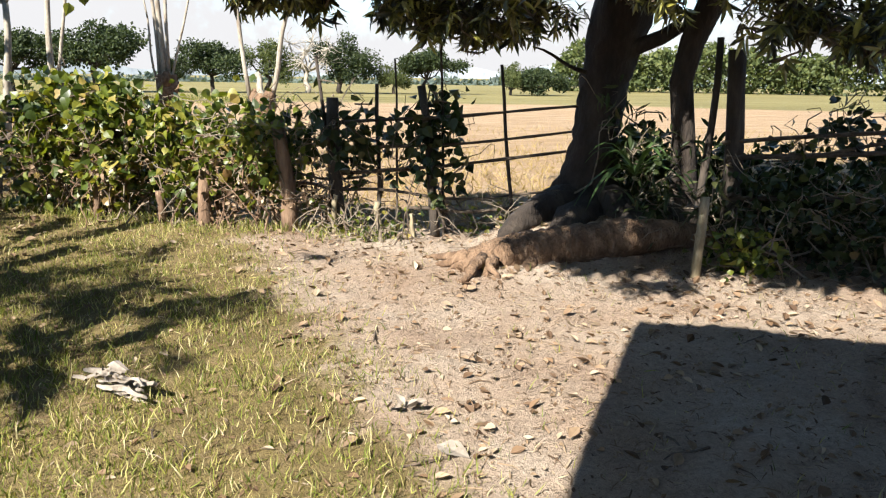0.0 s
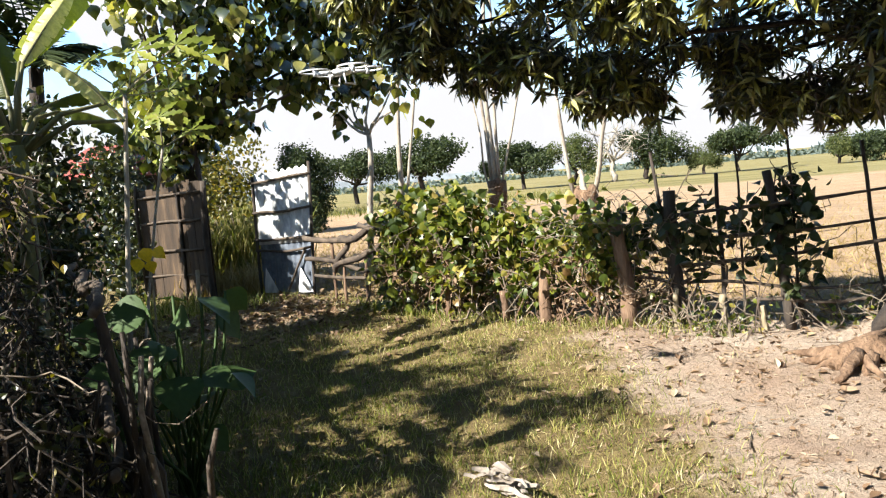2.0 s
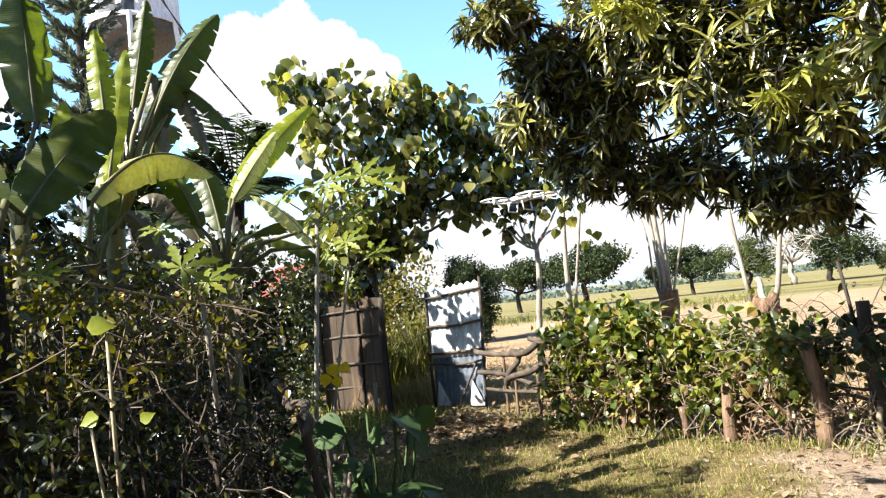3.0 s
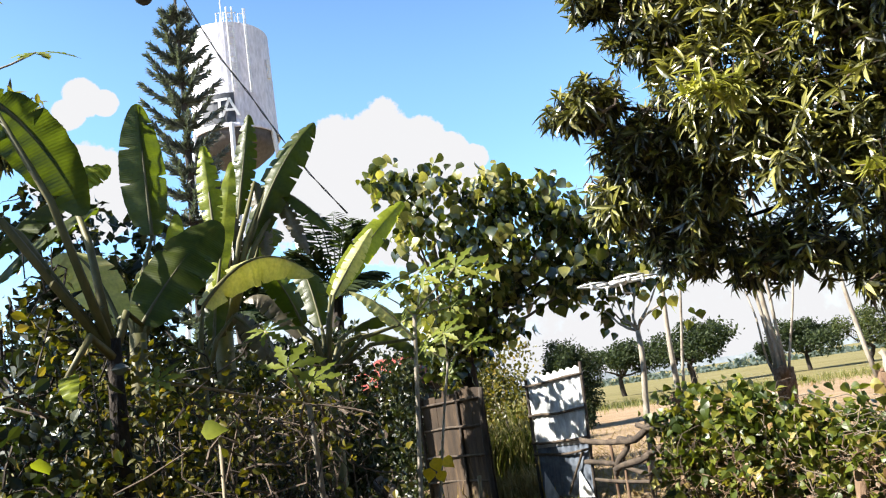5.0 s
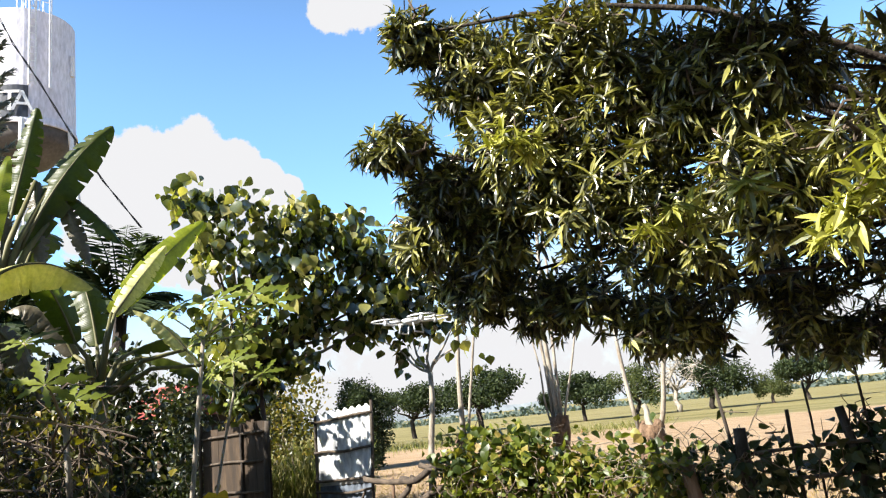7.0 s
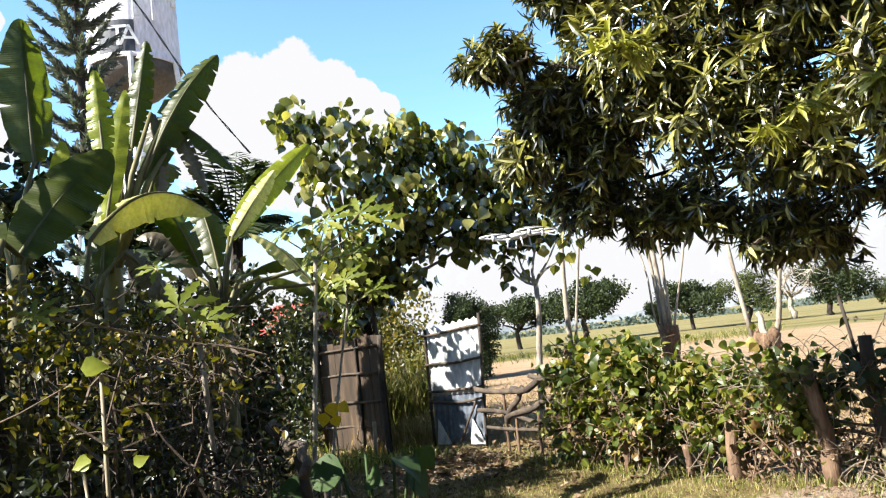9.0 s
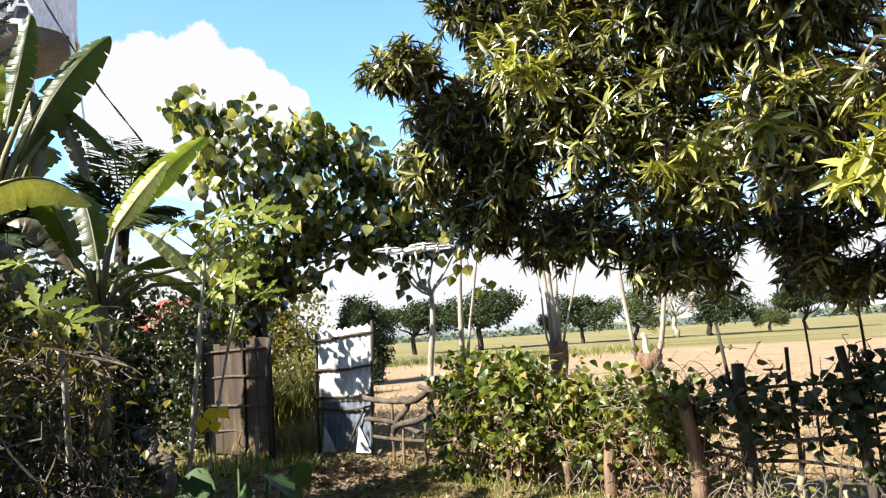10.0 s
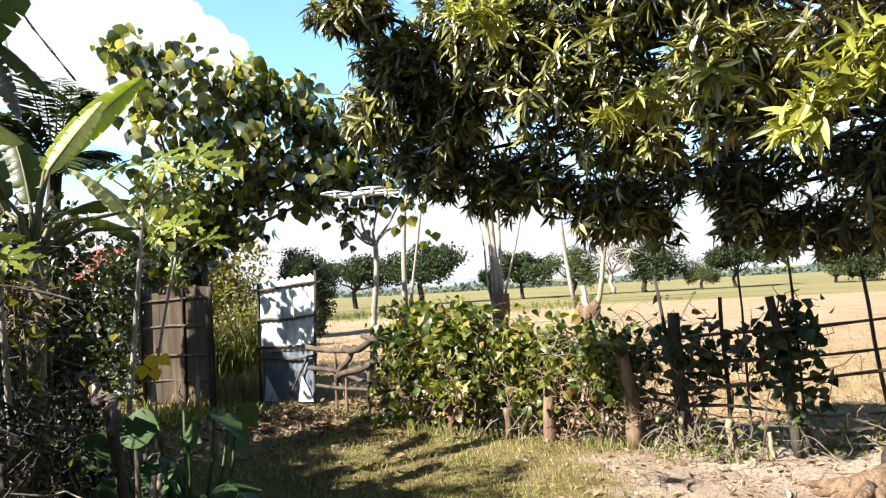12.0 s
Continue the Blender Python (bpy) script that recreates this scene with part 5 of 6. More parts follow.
banana_plant((-6.05, 3.5, 0.1), [((-5.62, 3.23, 3.0), (-5.67, 3.51, 4.13), 0.085, 0.0, 0.15, F1, 0.2, L), ((-6.24, 3.93, 3.85), (-6.13, 4.08, 4.85), 0.115, 0.02, 0.9, F1, 0.5, B),
                                  ((-6.03, 3.87, 3.5), (-5.82, 4.63, 4.76), 0.17, 0.15, 0.75, F1, 0.6, B), ((-6.1, 4.05, 4.15), (-5.95, 4.0, 3.35), 0.09, 0.0, 0.95, F1, 0.5, K), ((-6.05, 4.2, 4.2), (-5.85, 4.4, 3.4), 0.08, 0.0, 0.95, F1, 0.5, K),
                                  ((-6.0, 4.3, 4.05), (-5.7, 4.6, 3.6), 0.1, 0.05, 0.5, UP, 0.5, B), ((-6.15, 3.8, 3.85), (-6.0, 3.7, 3.15), 0.08, 0.0, 0.95, F1, 0.5, K), ((-6.2, 4.0, 3.3), (-6.7, 4.7, 3.85), 0.17, 0.2, 0.7, UP, 0.5, B)], "banana plant with torn upright leaves and dead hanging ones", 2.6)
banana_plant((-5.65, 3.0, 0.1), [((-5.6, 3.08, 2.86), (-5.47, 4.12, 3.1), 0.15, 0.28, 0.45, (0.8, -0.3, 0.5), 1.2, D), ((-5.6, 3.15, 2.6), (-5.9, 3.45, 3.3), 0.1, 0.05, 0.4, F1, 0.4, B), ((-5.45, 3.25, 2.75), (-5.3, 3.55, 2.15), 0.09, 0.1, 0.9, F1, 0.5, K)], "banana plant with a bowed pale sunlit leaf", 2.1, 0.08)
SUNWARD = (0.1, -0.4, 0.9)
# unseen plant, added so its broad leaves shade the bush below
banana_plant((-6.7, 1.7, 0.1), [((-6.55, 1.9, 3.2), (-5.95, 2.45, 3.7), 0.3, 0.1, 0.4, SUNWARD, 0.2, B), ((-6.6, 1.7, 3.3), (-6.15, 1.1, 4.1), 0.3, 0.1, 0.4, SUNWARD, 0.2, B), ((-6.7, 1.9, 3.4), (-6.95, 2.65, 4.1), 0.28, 0.1, 0.4, SUNWARD, 0.2, B),
                                ((-6.8, 1.5, 3.3), (-7.5, 1.2, 3.9), 0.28, 0.15, 0.4, SUNWARD, 0.2, B)], "unseen banana plant with broad leaves added to shade the garden bush", 2.4)
# its two SUNWARD leaves wear the pale blade in place of glare
banana_plant((-7.0, 5.4, 0.1), [((-6.98, 5.58, 3.22), (-6.71, 6.72, 4.4), 0.16, 0.05, 0.5, F2, 0.4, L), ((-6.83, 5.5, 3.2), (-6.71, 6.11, 4.0), 0.11, 0.02, 0.6, F1, 0.5, D), ((-7.13, 6.0, 2.85), (-6.8, 6.8, 2.95), 0.18, 0.1, 0.3, UP, 0.4, B),
                                ((-6.9, 5.9, 2.75), (-6.4, 6.5, 2.35), 0.15, 0.12, 0.3, UP, 0.4, B), ((-6.32, 5.98, 2.77), (-6.69, 5.61, 3.22), 0.12, 0.08, 0.3, SUNWARD, 0.3, D), ((-6.36, 6.22, 2.61), (-6.72, 5.87, 3.05), 0.11, 0.06, 0.3, SUNWARD, 0.3, D), ((-7.1, 5.5, 2.9), (-7.5, 5.6, 3.7), 0.18, 0.15, 0.6, UP, 0.5, B), ((-7.05, 5.2, 2.9), (-7.1, 4.7, 3.6), 0.16, 0.15, 0.7, F1, 0.5, B), ((-7.2, 5.3, 2.8), (-7.7, 4.9, 3.3), 0.18, 0.25, 0.7, UP, 0.5, K)], "banana plant with a long glowing green leaf", 2.3)


def papaya_leaf(shape, at, facing, size):
    """Seven deeply cut lobes spreading from the stalk."""
    at, facing = np.array(at, float), np.array(facing, float)
    facing /= np.linalg.norm(facing)
    d0 = np.cross(facing, [0.3, 0.2, 0.9])
    d0 /= np.linalg.norm(d0)
    d1 = np.cross(facing, d0)
    ang = np.radians([-140, -95, -48, 0, 48, 95, 140])
    way = np.cos(ang)[:, None] * (-d1) + np.sin(ang)[:, None] * d0
    ln = size * np.array([0.6, 0.8, 0.95, 1.0, 0.95, 0.8, 0.6])
    shape.leaves(PAPAYA_LOBE, np.repeat(at[None], 7, 0), way, np.repeat(facing[None], 7, 0) + unit(7) * 0.12, ln)


def lobed():
    prof = [0.035, 0.06, 0.13, 0.07, 0.17, 0.07, 0.11, 0.03]
    return slim(prof, 0.2, 0.15)


PAPAYA_LOBE = lobed()


def papaya_plant(base, top, leaves, label, r=0.04):
    t = thing("papaya_plant", base, label, "papaya plant")
    s = Shape().tube(wiggle(base, top, 9, 0.02), np.linspace(r, r * 0.75, 9), 9, 0.06)
    wpart("trunk", s, PALE_BARK, t, "pale slim trunk", True)
    for p, facing, size in leaves:
        s = Shape().tube(wiggle(top, p, 5, 0.01), 0.008, 5)
        wpart("leaf_stalk", s, CANE, t, "", True)
        s = Shape()
        papaya_leaf(s, p, facing, size)
        wpart("leaf", s, PAPAYA_LEAF, t, "", True)


papaya_plant((-6.66, 6.2, 0.1), (-6.48, 6.4, 2.9), [((-6.1, 6.83, 3.42), (0.3, -0.8, 0.6), 0.42), ((-6.35, 6.5, 3.35), (0.1, -0.7, 0.7), 0.42), ((-6.8, 6.2, 3.25), (-0.2, -0.6, 0.8), 0.45), ((-6.2, 6.75, 2.95), (0.3, -0.8, 0.4), 0.36),
                                                    ((-6.7, 6.4, 2.85), (-0.3, -0.8, 0.5), 0.36), ((-6.45, 6.9, 3.3), (0, 0.3, 1), 0.4), ((-5.9, 6.95, 3.3), (0.4, -0.7, 0.5), 0.38)], "tall papaya plant with deeply lobed leaves", 0.03)
papaya_plant((-6.36, 6.1, 0.1), (-6.04, 6.38, 2.3), [((-6.24, 6.26, 2.5), (-0.2, -0.8, 0.6), 0.3), ((-5.94, 6.26, 2.6), (0.1, -0.8, 0.7), 0.3), ((-5.74, 6.5, 2.45), (0.4, -0.7, 0.6), 0.28), ((-6.14, 6.46, 2.15), (0, -0.9, 0.3), 0.24)], "young papaya with bent pale trunk", 0.018)
papaya_plant((-6.0, 1.3, 0.1), (-6.0, 1.35, 4.4), [((-5.73, 1.96, 4.78), (0.35, -0.3, 0.9), 0.34), ((-5.7, 1.3, 4.8), (0.2, -0.5, 0.8), 0.35), ((-6.4, 1.2, 4.7), (-0.2, -0.5, 0.8), 0.35), ((-5.9, 0.9, 4.7), (0, -0.6, 0.8), 0.35)], "tall papaya plant at the edge of the garden")
papaya_plant((-3.75, 2.6, 0.1), (-3.7, 2.5, 1.95), [((-3.59, 2.30, 2.14), (0.55, -0.6, 0.55), 0.23), ((-3.67, 2.52, 2.07), (0.3, -0.6, 0.7), 0.2), ((-4.0, 2.48, 2.4), (0.3, -0.5, 0.8), 0.24), ((-3.85, 1.71, 2.15), (0.4, -0.6, 0.6), 0.16)], "small papaya plant rising from the shrubs", 0.02)


def heart_leaf_at(shape, p, way, normal, size):
    shape.leaves(HEART, [p], [way], [normal], size)


def taro_plant():
    t = thing("taro_plant", (-3.40, 3.37, 0), "dark broad-leaved taro plant beside the fence", "plant")
    for k in range(24):
        a = k * 2.4
        r = 0.06 + 0.3 * rng.random()
        p = np.array([-3.4 + r * math.cos(a), 3.37 + r * math.sin(a), rng.uniform(0.35, 1.22)])
        s = Shape().tube(wiggle((-3.4 + rng.normal() * 0.05, 3.38 + rng.normal() * 0.05, 0), p, 5, 0.02), 0.009, 5)
        wpart("stalk", s, TARO_LEAF, t, "", True)
        way = np.array([math.cos(a), math.sin(a), rng.uniform(-1.0, 0.3)]) + unit(1)[0] * 0.3
        s = Shape().leaves(CORDATE, [p], [way], [unit(1)[0] * 0.7 + [0.35, -0.5, 0.6]], rng.uniform(0.17, 0.3))
        wpart("leaf", s, TARO_LEAF, t, "", True)


taro_plant()


def odd_plant(at, top, leaves, mat, label, stalk=CANE, r=0.012):
    t = thing("leafy_stalk", at, label, "plant")
    s = Shape().tube(wiggle(at, top, 6, 0.01), r, 6, 0.05)
    wpart("stalk", s, stalk, t, "", True)
    for p, way, nor, size in leaves:
        s = Shape()
        heart_leaf_at(s, p, way, nor, size)
        wpart("leaf", s, mat, t, "", True)


FACE = (0.6, -0.72, 0.35)
odd_plant((-6.13, 6.08, 0.1), (-6.13, 6.08, 1.05), [((-6.13, 6.03, 1.29), (0.2, 0.1, -0.9), FACE, 0.18), ((-6.05, 6.08, 1.27), (0.5, 0.4, -0.6), FACE, 0.16), ((-6.18, 6.00, 1.19), (-0.2, -0.1, -0.8), FACE, 0.17), ((-6.10, 6.05, 1.15), (0.1, 0.2, -0.8), FACE, 0.15)], YELLOW_LEAF, "low plant with bright yellow dying leaves", CANE, 0.01)
odd_plant((-3.12, 1.57, 0.0), (-3.12, 1.57, 1.84), [((-3.16, 1.51, 1.87), (0.6, 0.7, 0.05), (0.6, -0.6, 0.5), 0.11)], LIME_LEAF, "pale stalk with one yellow-green leaf", CANE, 0.009)
odd_plant((-2.92, 1.52, 0.0), (-2.96, 1.38, 1.5), [((-2.94, 1.4, 1.54), (-0.5, -0.5, -0.2), FACE, 0.075), ((-2.87, 1.52, 1.5), (0.4, 0.4, 0.3), FACE, 0.06), ((-3.2, 0.9, 1.86), (-0.3, 0.3, -0.6), FACE, 0.09)], LIME_LEAF, "low weed with yellow-green leaves", CANE, 0.007)

# ---- palm, pine, water tower, cable, house ----


def palm(at, trunk_h, reach, label):
    at = np.array(at, float)
    t = thing("palm_tree", at, label, "palm")
    top = at + np.array([0.1, 0, trunk_h])
    s = Shape().tube(wiggle(at, top, 8, 0.03), np.linspace(0.16, 0.1, 8), 9, 0.05)
    wpart("trunk", s, BARK, t, "", True)
    for k in range(15):
        a = k * 2.4
        d = np.array([math.cos(a), math.sin(a), 0])
        rise = 0.5 + 1.1 * (k % 5) / 4
        u = np.linspace(0, 1, 26)
        mid = top + d * (reach * u * (1.15 - 0.45 * rise))[:, None] + np.array([0, 0, 1]) * (reach * (rise * 1.3 * u - 0.8 * u**2))[:, None]
        s = Shape().tube(mid, np.linspace(0.018, 0.005, 26), 4)
        side = np.cross(d, [0, 0, 1])
        for sg in (-1, 1):
            way = side * sg + d * 0.6 + np.array([0, 0, 0.25 - 0.6 * (rise < 0.8)])
            s.leaves(LANCE_FLAT, mid[2:], np.repeat(way[None], 24, 0) + unit(24) * 0.15, np.repeat([[0.4, -0.3, 0.8]], 24, 0) + unit(24) * 0.3, 0.5 * np.sin(np.pi * (0.15 + 0.8 * u[2:])))
        wpart("frond", s, PALM_LEAF, t)


palm((-10.4, 8.6, 0.0), 3.9, 1.3, "young palm with dark upright feathery fronds behind the garden")
palm((-10.0, 6.35, 0.0), 3.4, 0.95, "young palm with dark feathery fronds behind the banana plants")


def norfolk_pine():
    at = np.array([-25.9, 15.5, 0.0])
    t = thing("norfolk_pine", at, "tall grey-green tiered conifer in front of the tower", "conifer")
    s = Shape().tube(wiggle(at, at + np.array([0.05, 0, 19.9]), 10, 0.03), np.linspace(0.3, 0.05, 10), 8)
    wpart("trunk", s, BARK, t, "", True)
    z = 4.0
    while z < 19.0:
        reach = min(1.5, 0.2 + (19.4 - z) * 0.3)
        for k in range(6):
            a = k * 1.047 + z * 0.7
            d = np.array([math.cos(a), math.sin(a), 0])
            u = np.linspace(0, 1, 8)
            mid = at + np.array([0, 0, z]) + d * (reach * u)[:, None] + np.array([0, 0, 1]) * (0.75 * reach * u**1.6 - 0.1 * reach * u)[:, None]
            s = Shape().tube(mid, np.linspace(0.05, 0.02, 8), 4)
            n = 150
            j = rng.random(n)
            pos = np.stack([np.interp(j, u, mid[:, c]) for c in range(3)], 1)
            way = d * 0.9 + unit(n) * 0.55 + np.array([0, 0, 0.5])
            s.leaves(SMALL_LANCE, pos, way, unit(n), 0.52 * (0.6 + 0.5 * rng.random(n)) * (1.0 - 0.4 * j))
            wpart("bough", s, PINE_LEAF, t)
        z += rng.uniform(0.85, 1.05)


norfolk_pine()
TANK = surface("tank_paint", [(0.3, (0.6, 0.58, 0.66)), (0.55, (0.72, 0.7, 0.77)), (0.8, (0.78, 0.76, 0.82))], 0.9, 0.6, (1, 1, 0.3), 6, 0.1, 0.02)
# the shade under the tank is put into this darker colour
TANK_LOW = surface("shaded_tank_underside", [(0.3, (0.0672, 0.054, 0.045)), (0.7, (0.122, 0.104, 0.0948))], 0.9, 0.8, None, 6, 0.2, 0.02)
WHITE_STEEL = surface("white_steel", [(0.3, (0.68, 0.68, 0.7)), (0.7, (0.82, 0.82, 0.82))], 3, 0.5, None, 20, 0.1, 0.005)
NAVY = surface("dark_lettering_panel", [(0.3, (0.03, 0.034, 0.045)), (0.7, (0.06, 0.066, 0.085))], 3, 0.6, None, 20, 0.1, 0.005)


def water_tower():
    c = np.array([-39.3, 27.35, 0.0])
    t = thing("water_tower", c, "tall white elevated water tank with ladder and dark lettered panel", "water tower")
    R0, R1, z0, z1 = 2.62, 2.56, 19.8, 26.75
    s = Shape()
    k = 40
    s.tube([c + [0, 0, z0], c + [0, 0, z0 + 0.12], c + [0, 0, z0 + 0.5], c + [0, 0, z1 - 0.5], c + [0, 0, z1], c + [0, 0, z1 + 0.35]], [R0 + 0.1, R0 + 0.1, R0, R1, R1, R1 * 0.3], k)
    wpart("tank", s, TANK, t, "pale lilac-white painted cylinder")
    s = Shape().tube([c + [0, 0, z0], c + [0, 0, z0 - 0.8], c + [0, 0, z0 - 1.6], c + [0, 0, z0 - 2.1]], [R0, R0 * 0.85, R0 * 0.5, 0.35], k)
    wpart("bowl", s, TANK_LOW, t, "brown shaded underside", True)
    s = Shape().tube([c + [0, 0, z0 - 2.0], c + [0, 0, 0]], 0.3, 12)
    wpart("riser", s, WHITE_STEEL, t)
    for a in np.radians([20, 80, 140, 200, 260, 320]):
        d = np.array([math.cos(a), math.sin(a), 0])
        s = Shape().tube([c + d * (R0 + 0.05) + [0, 0, z0 + 0.2], c + d * (R0 + 2.4)], 0.15, 10)
        wpart("leg", s, WHITE_STEEL, t)
    view = -c / np.linalg.norm(c)
    right = np.array([-view[1], view[0], 0])

    def on(ang, r, z):
        return c + (view * math.cos(ang) + right * math.sin(ang)) * r + np.array([0, 0, z])

    # ladder with its two rails and rungs, above the lettering
    for da in (-0.06, 0.06, 0.32, 0.36):
        s = Shape().tube([on(0.08 + da, R1 + 0.22, z1 + 0.9), on(0.08 + da, R0 + 0.2, z0 + 2.2)], 0.05 if da < 0.2 else 0.035, 6)
        wpart("ladder_rail", s, WHITE_STEEL, t)
    for z in np.arange(z0 + 2.4, z1 + 0.8, 0.42):
        s = Shape().tube([on(0.02, R1 + 0.24, z), on(0.14, R1 + 0.24, z)], 0.035, 6)
        wpart("rung", s, WHITE_STEEL, t)
    for i in range(7):
        z = z1 + 0.25
        a0 = on(-0.3 + i * 0.12, R1 * 0.75, z)
        s = Shape().tube([a0, a0 + np.array([0, 0, 0.75]), a0 + right * 0.3 + np.array([0, 0, 0.0 if i % 2 else 0.75])], 0.04, 5)
        wpart("railing_bar", s, WHITE_STEEL, t)
    s = Shape().tube([on(-0.2, R1 * 0.5, z1), on(-0.2, R1 * 0.5, z1 + 3.2)], 0.035, 6)
    wpart("antenna", s, WHITE_STEEL, t)
    s = Shape().tube([on(1.05, R1 + 0.12, z0 + 3.6), on(1.05, R1 + 0.12, z0 + 4.9)], 0.13, 8)
    wpart("gauge", s, WHITE_STEEL, t)
    # dark panel with the two letters that show
    s = Shape()
    v, f = [], []
    for i in range(9):
        a = -0.78 + i * 0.1
        v += [on(a, R0 + 0.06, z0 + 0.3), on(a, R0 + 0.05, z0 + 2.2)]
    for i in range(8):
        f.append((2 * i, 2 * i + 2, 2 * i + 3, 2 * i + 1))
    s.add(v, f)
    panel = wpart("letter_panel", s, NAVY, t, "dark panel with white letters")
    for word, a in (("T", -0.32), ("A", -0.09)):
        cu = bpy.data.curves.new("letter", "FONT")
        cu.body, cu.size, cu.extrude, cu.align_x = word, 1.75, 0.01, "CENTER"
        tmp = bpy.data.objects.new("letter", cu)
        me = bpy.data.meshes.new_from_object(tmp)
        bpy.data.objects.remove(tmp)
        me.materials.append(WHITE_STEEL)
        nrm = Vector(view * math.cos(a) + right * math.sin(a))
        xax = Vector((-nrm.y, nrm.x, 0))
        m = Matrix((xax, Vector((0, 0, 1)), nrm)).transposed().to_4x4()
        m.translation = Vector(on(a, R0 + 0.09, z0 + 0.65))
        me.transform(m)
        ob = new("letter", me)
        ob.parent = panel
        ob.matrix_parent_inverse = Matrix.Identity(4)


water_tower()
CABLE = surface("black_cable", [(0.3, (0.015, 0.015, 0.0165)), (0.7, (0.03, 0.03, 0.03))], 9, 0.6, None, 30, 0.1, 0.002)


def overhead_cable():
    t = thing("overhead_cable", (-8.3, 6.1, 5.5), "black twisted electric cable slung over the garden", "cable")
    pts = np.array([(-8.28, 4.63, 7.75), (-8.15, 4.84, 7.15), (-8.06, 5.16, 6.54), (-7.98, 5.44, 6.14), (-7.85, 5.78, 5.54), (-7.71, 6.11, 5.00), (-7.50, 6.49, 4.44)])
    p = np.concatenate([pts[i] + (pts[i + 1] - pts[i]) * np.linspace(0, 1, 6)[:-1, None] for i in range(len(pts) - 1)] + [pts[-1:]])
    for k in (0, 1):
        ph = np.arange(len(p)) * 1.3 + k * math.pi
        q = p + np.stack([np.cos(ph), np.sin(ph), 0 * ph], 1) * 0.009
        wpart("wire", Shape().tube(q, 0.006, 6), CABLE, t, "", True)
    s = Shape().tube([(-9.5, 4.95, 8.22), (-9.24, 4.81, 7.89), (-9.2, 4.8, 7.82)], [0.03, 0.13, 0.1], 10)
    wpart("insulator", s, CABLE, t, "dark brown insulator", True)


overhead_cable()
RED_ROOF = surface("red_roof_paint", [(0.3, (0.225, 0.0375, 0.0263)), (0.7, (0.315, 0.075, 0.0525))], 2, 0.5, None, 12, 0.1, 0.01)


def far_house():
    t = thing("house", (-13.0, 12.5, -0.3), "small house with a red metal roof glimpsed between the leaves", "house")
    c = np.array([-13.0, 12.5, -0.35])
    s = Shape().box(c + [0, 0, 1.36], (1.2, 2.2, 2.72))
    wpart("wall", s, WOVEN, t)
    v = [(-0.75, -1.3, 2.75), (0.75, -1.3, 2.75), (0.75, 1.3, 2.75), (-0.75, 1.3, 2.75), (-0.6, 0, 3.4), (0.6, 0, 3.4)]
    v = [c + np.array(q) for q in v]
    low = [q - np.array([0, 0, 0.06]) for q in v]
    s = Shape().add(v + low, [(0, 1, 5, 4), (2, 3, 4, 5), (1, 2, 5), (3, 0, 4), (6, 10, 11, 7), (8, 11, 10, 9), (7, 11, 8), (9, 10, 6), (0, 6, 7, 1), (1, 7, 8, 2), (2, 8, 9, 3), (3, 9, 6, 0)])
    roof = wpart("roof", s, RED_ROOF, t, "red painted corrugated roof")


far_house()


def own_house():
    """The house beside the camera: its high roof is over the right of the yard and only the shadow shows."""
    shade = np.array([SUN_DIR.x, SUN_DIR.y]) / -SUN_DIR.z
    H = 3.3
    a = np.array([1.28, 5.05]) - shade * H
    e, back = np.array([0.965, -0.26]), np.array([-0.335, -0.942])
    t = thing("house", (a[0] + 3, a[1] - 2, 0), "plain house with a high porch roof over the yard's edge", "house", kind="structure")
    f = [(0, 3, 2, 1), (4, 5, 6, 7), (0, 1, 5, 4), (1, 2, 6, 5), (2, 3, 7, 6), (3, 0, 4, 7)]
    q = [a, a + e * 8, a + e * 8 + back * 8, a + back * 8]
    wpart("roof", Shape().add([(x, y, H) for x, y in q] + [(x, y, H + 0.1) for x, y in q], f), RAIL, t)
    w = a + back * 3.6 + e * 0.5
    q = [w, w + e * 7, w + e * 7 + back * 4.2, w + back * 4.2]
    wpart("wall", Shape().add([(x, y, -0.1) for x, y in q] + [(x, y, H) for x, y in q], f), POST, t)
    # unseen wall, added to hold sky light off the shadowed soil
    w = a + e * 6.0 + back * 3.4
    q = [w, w + e * 0.15, w + e * 0.15 - back * 6.8, w - back * 6.8]
    wpart("screen_wall", Shape().add([(x, y, -0.1) for x, y in q] + [(x, y, H) for x, y in q], f), POST, t)


own_house()

# ---- distance ----


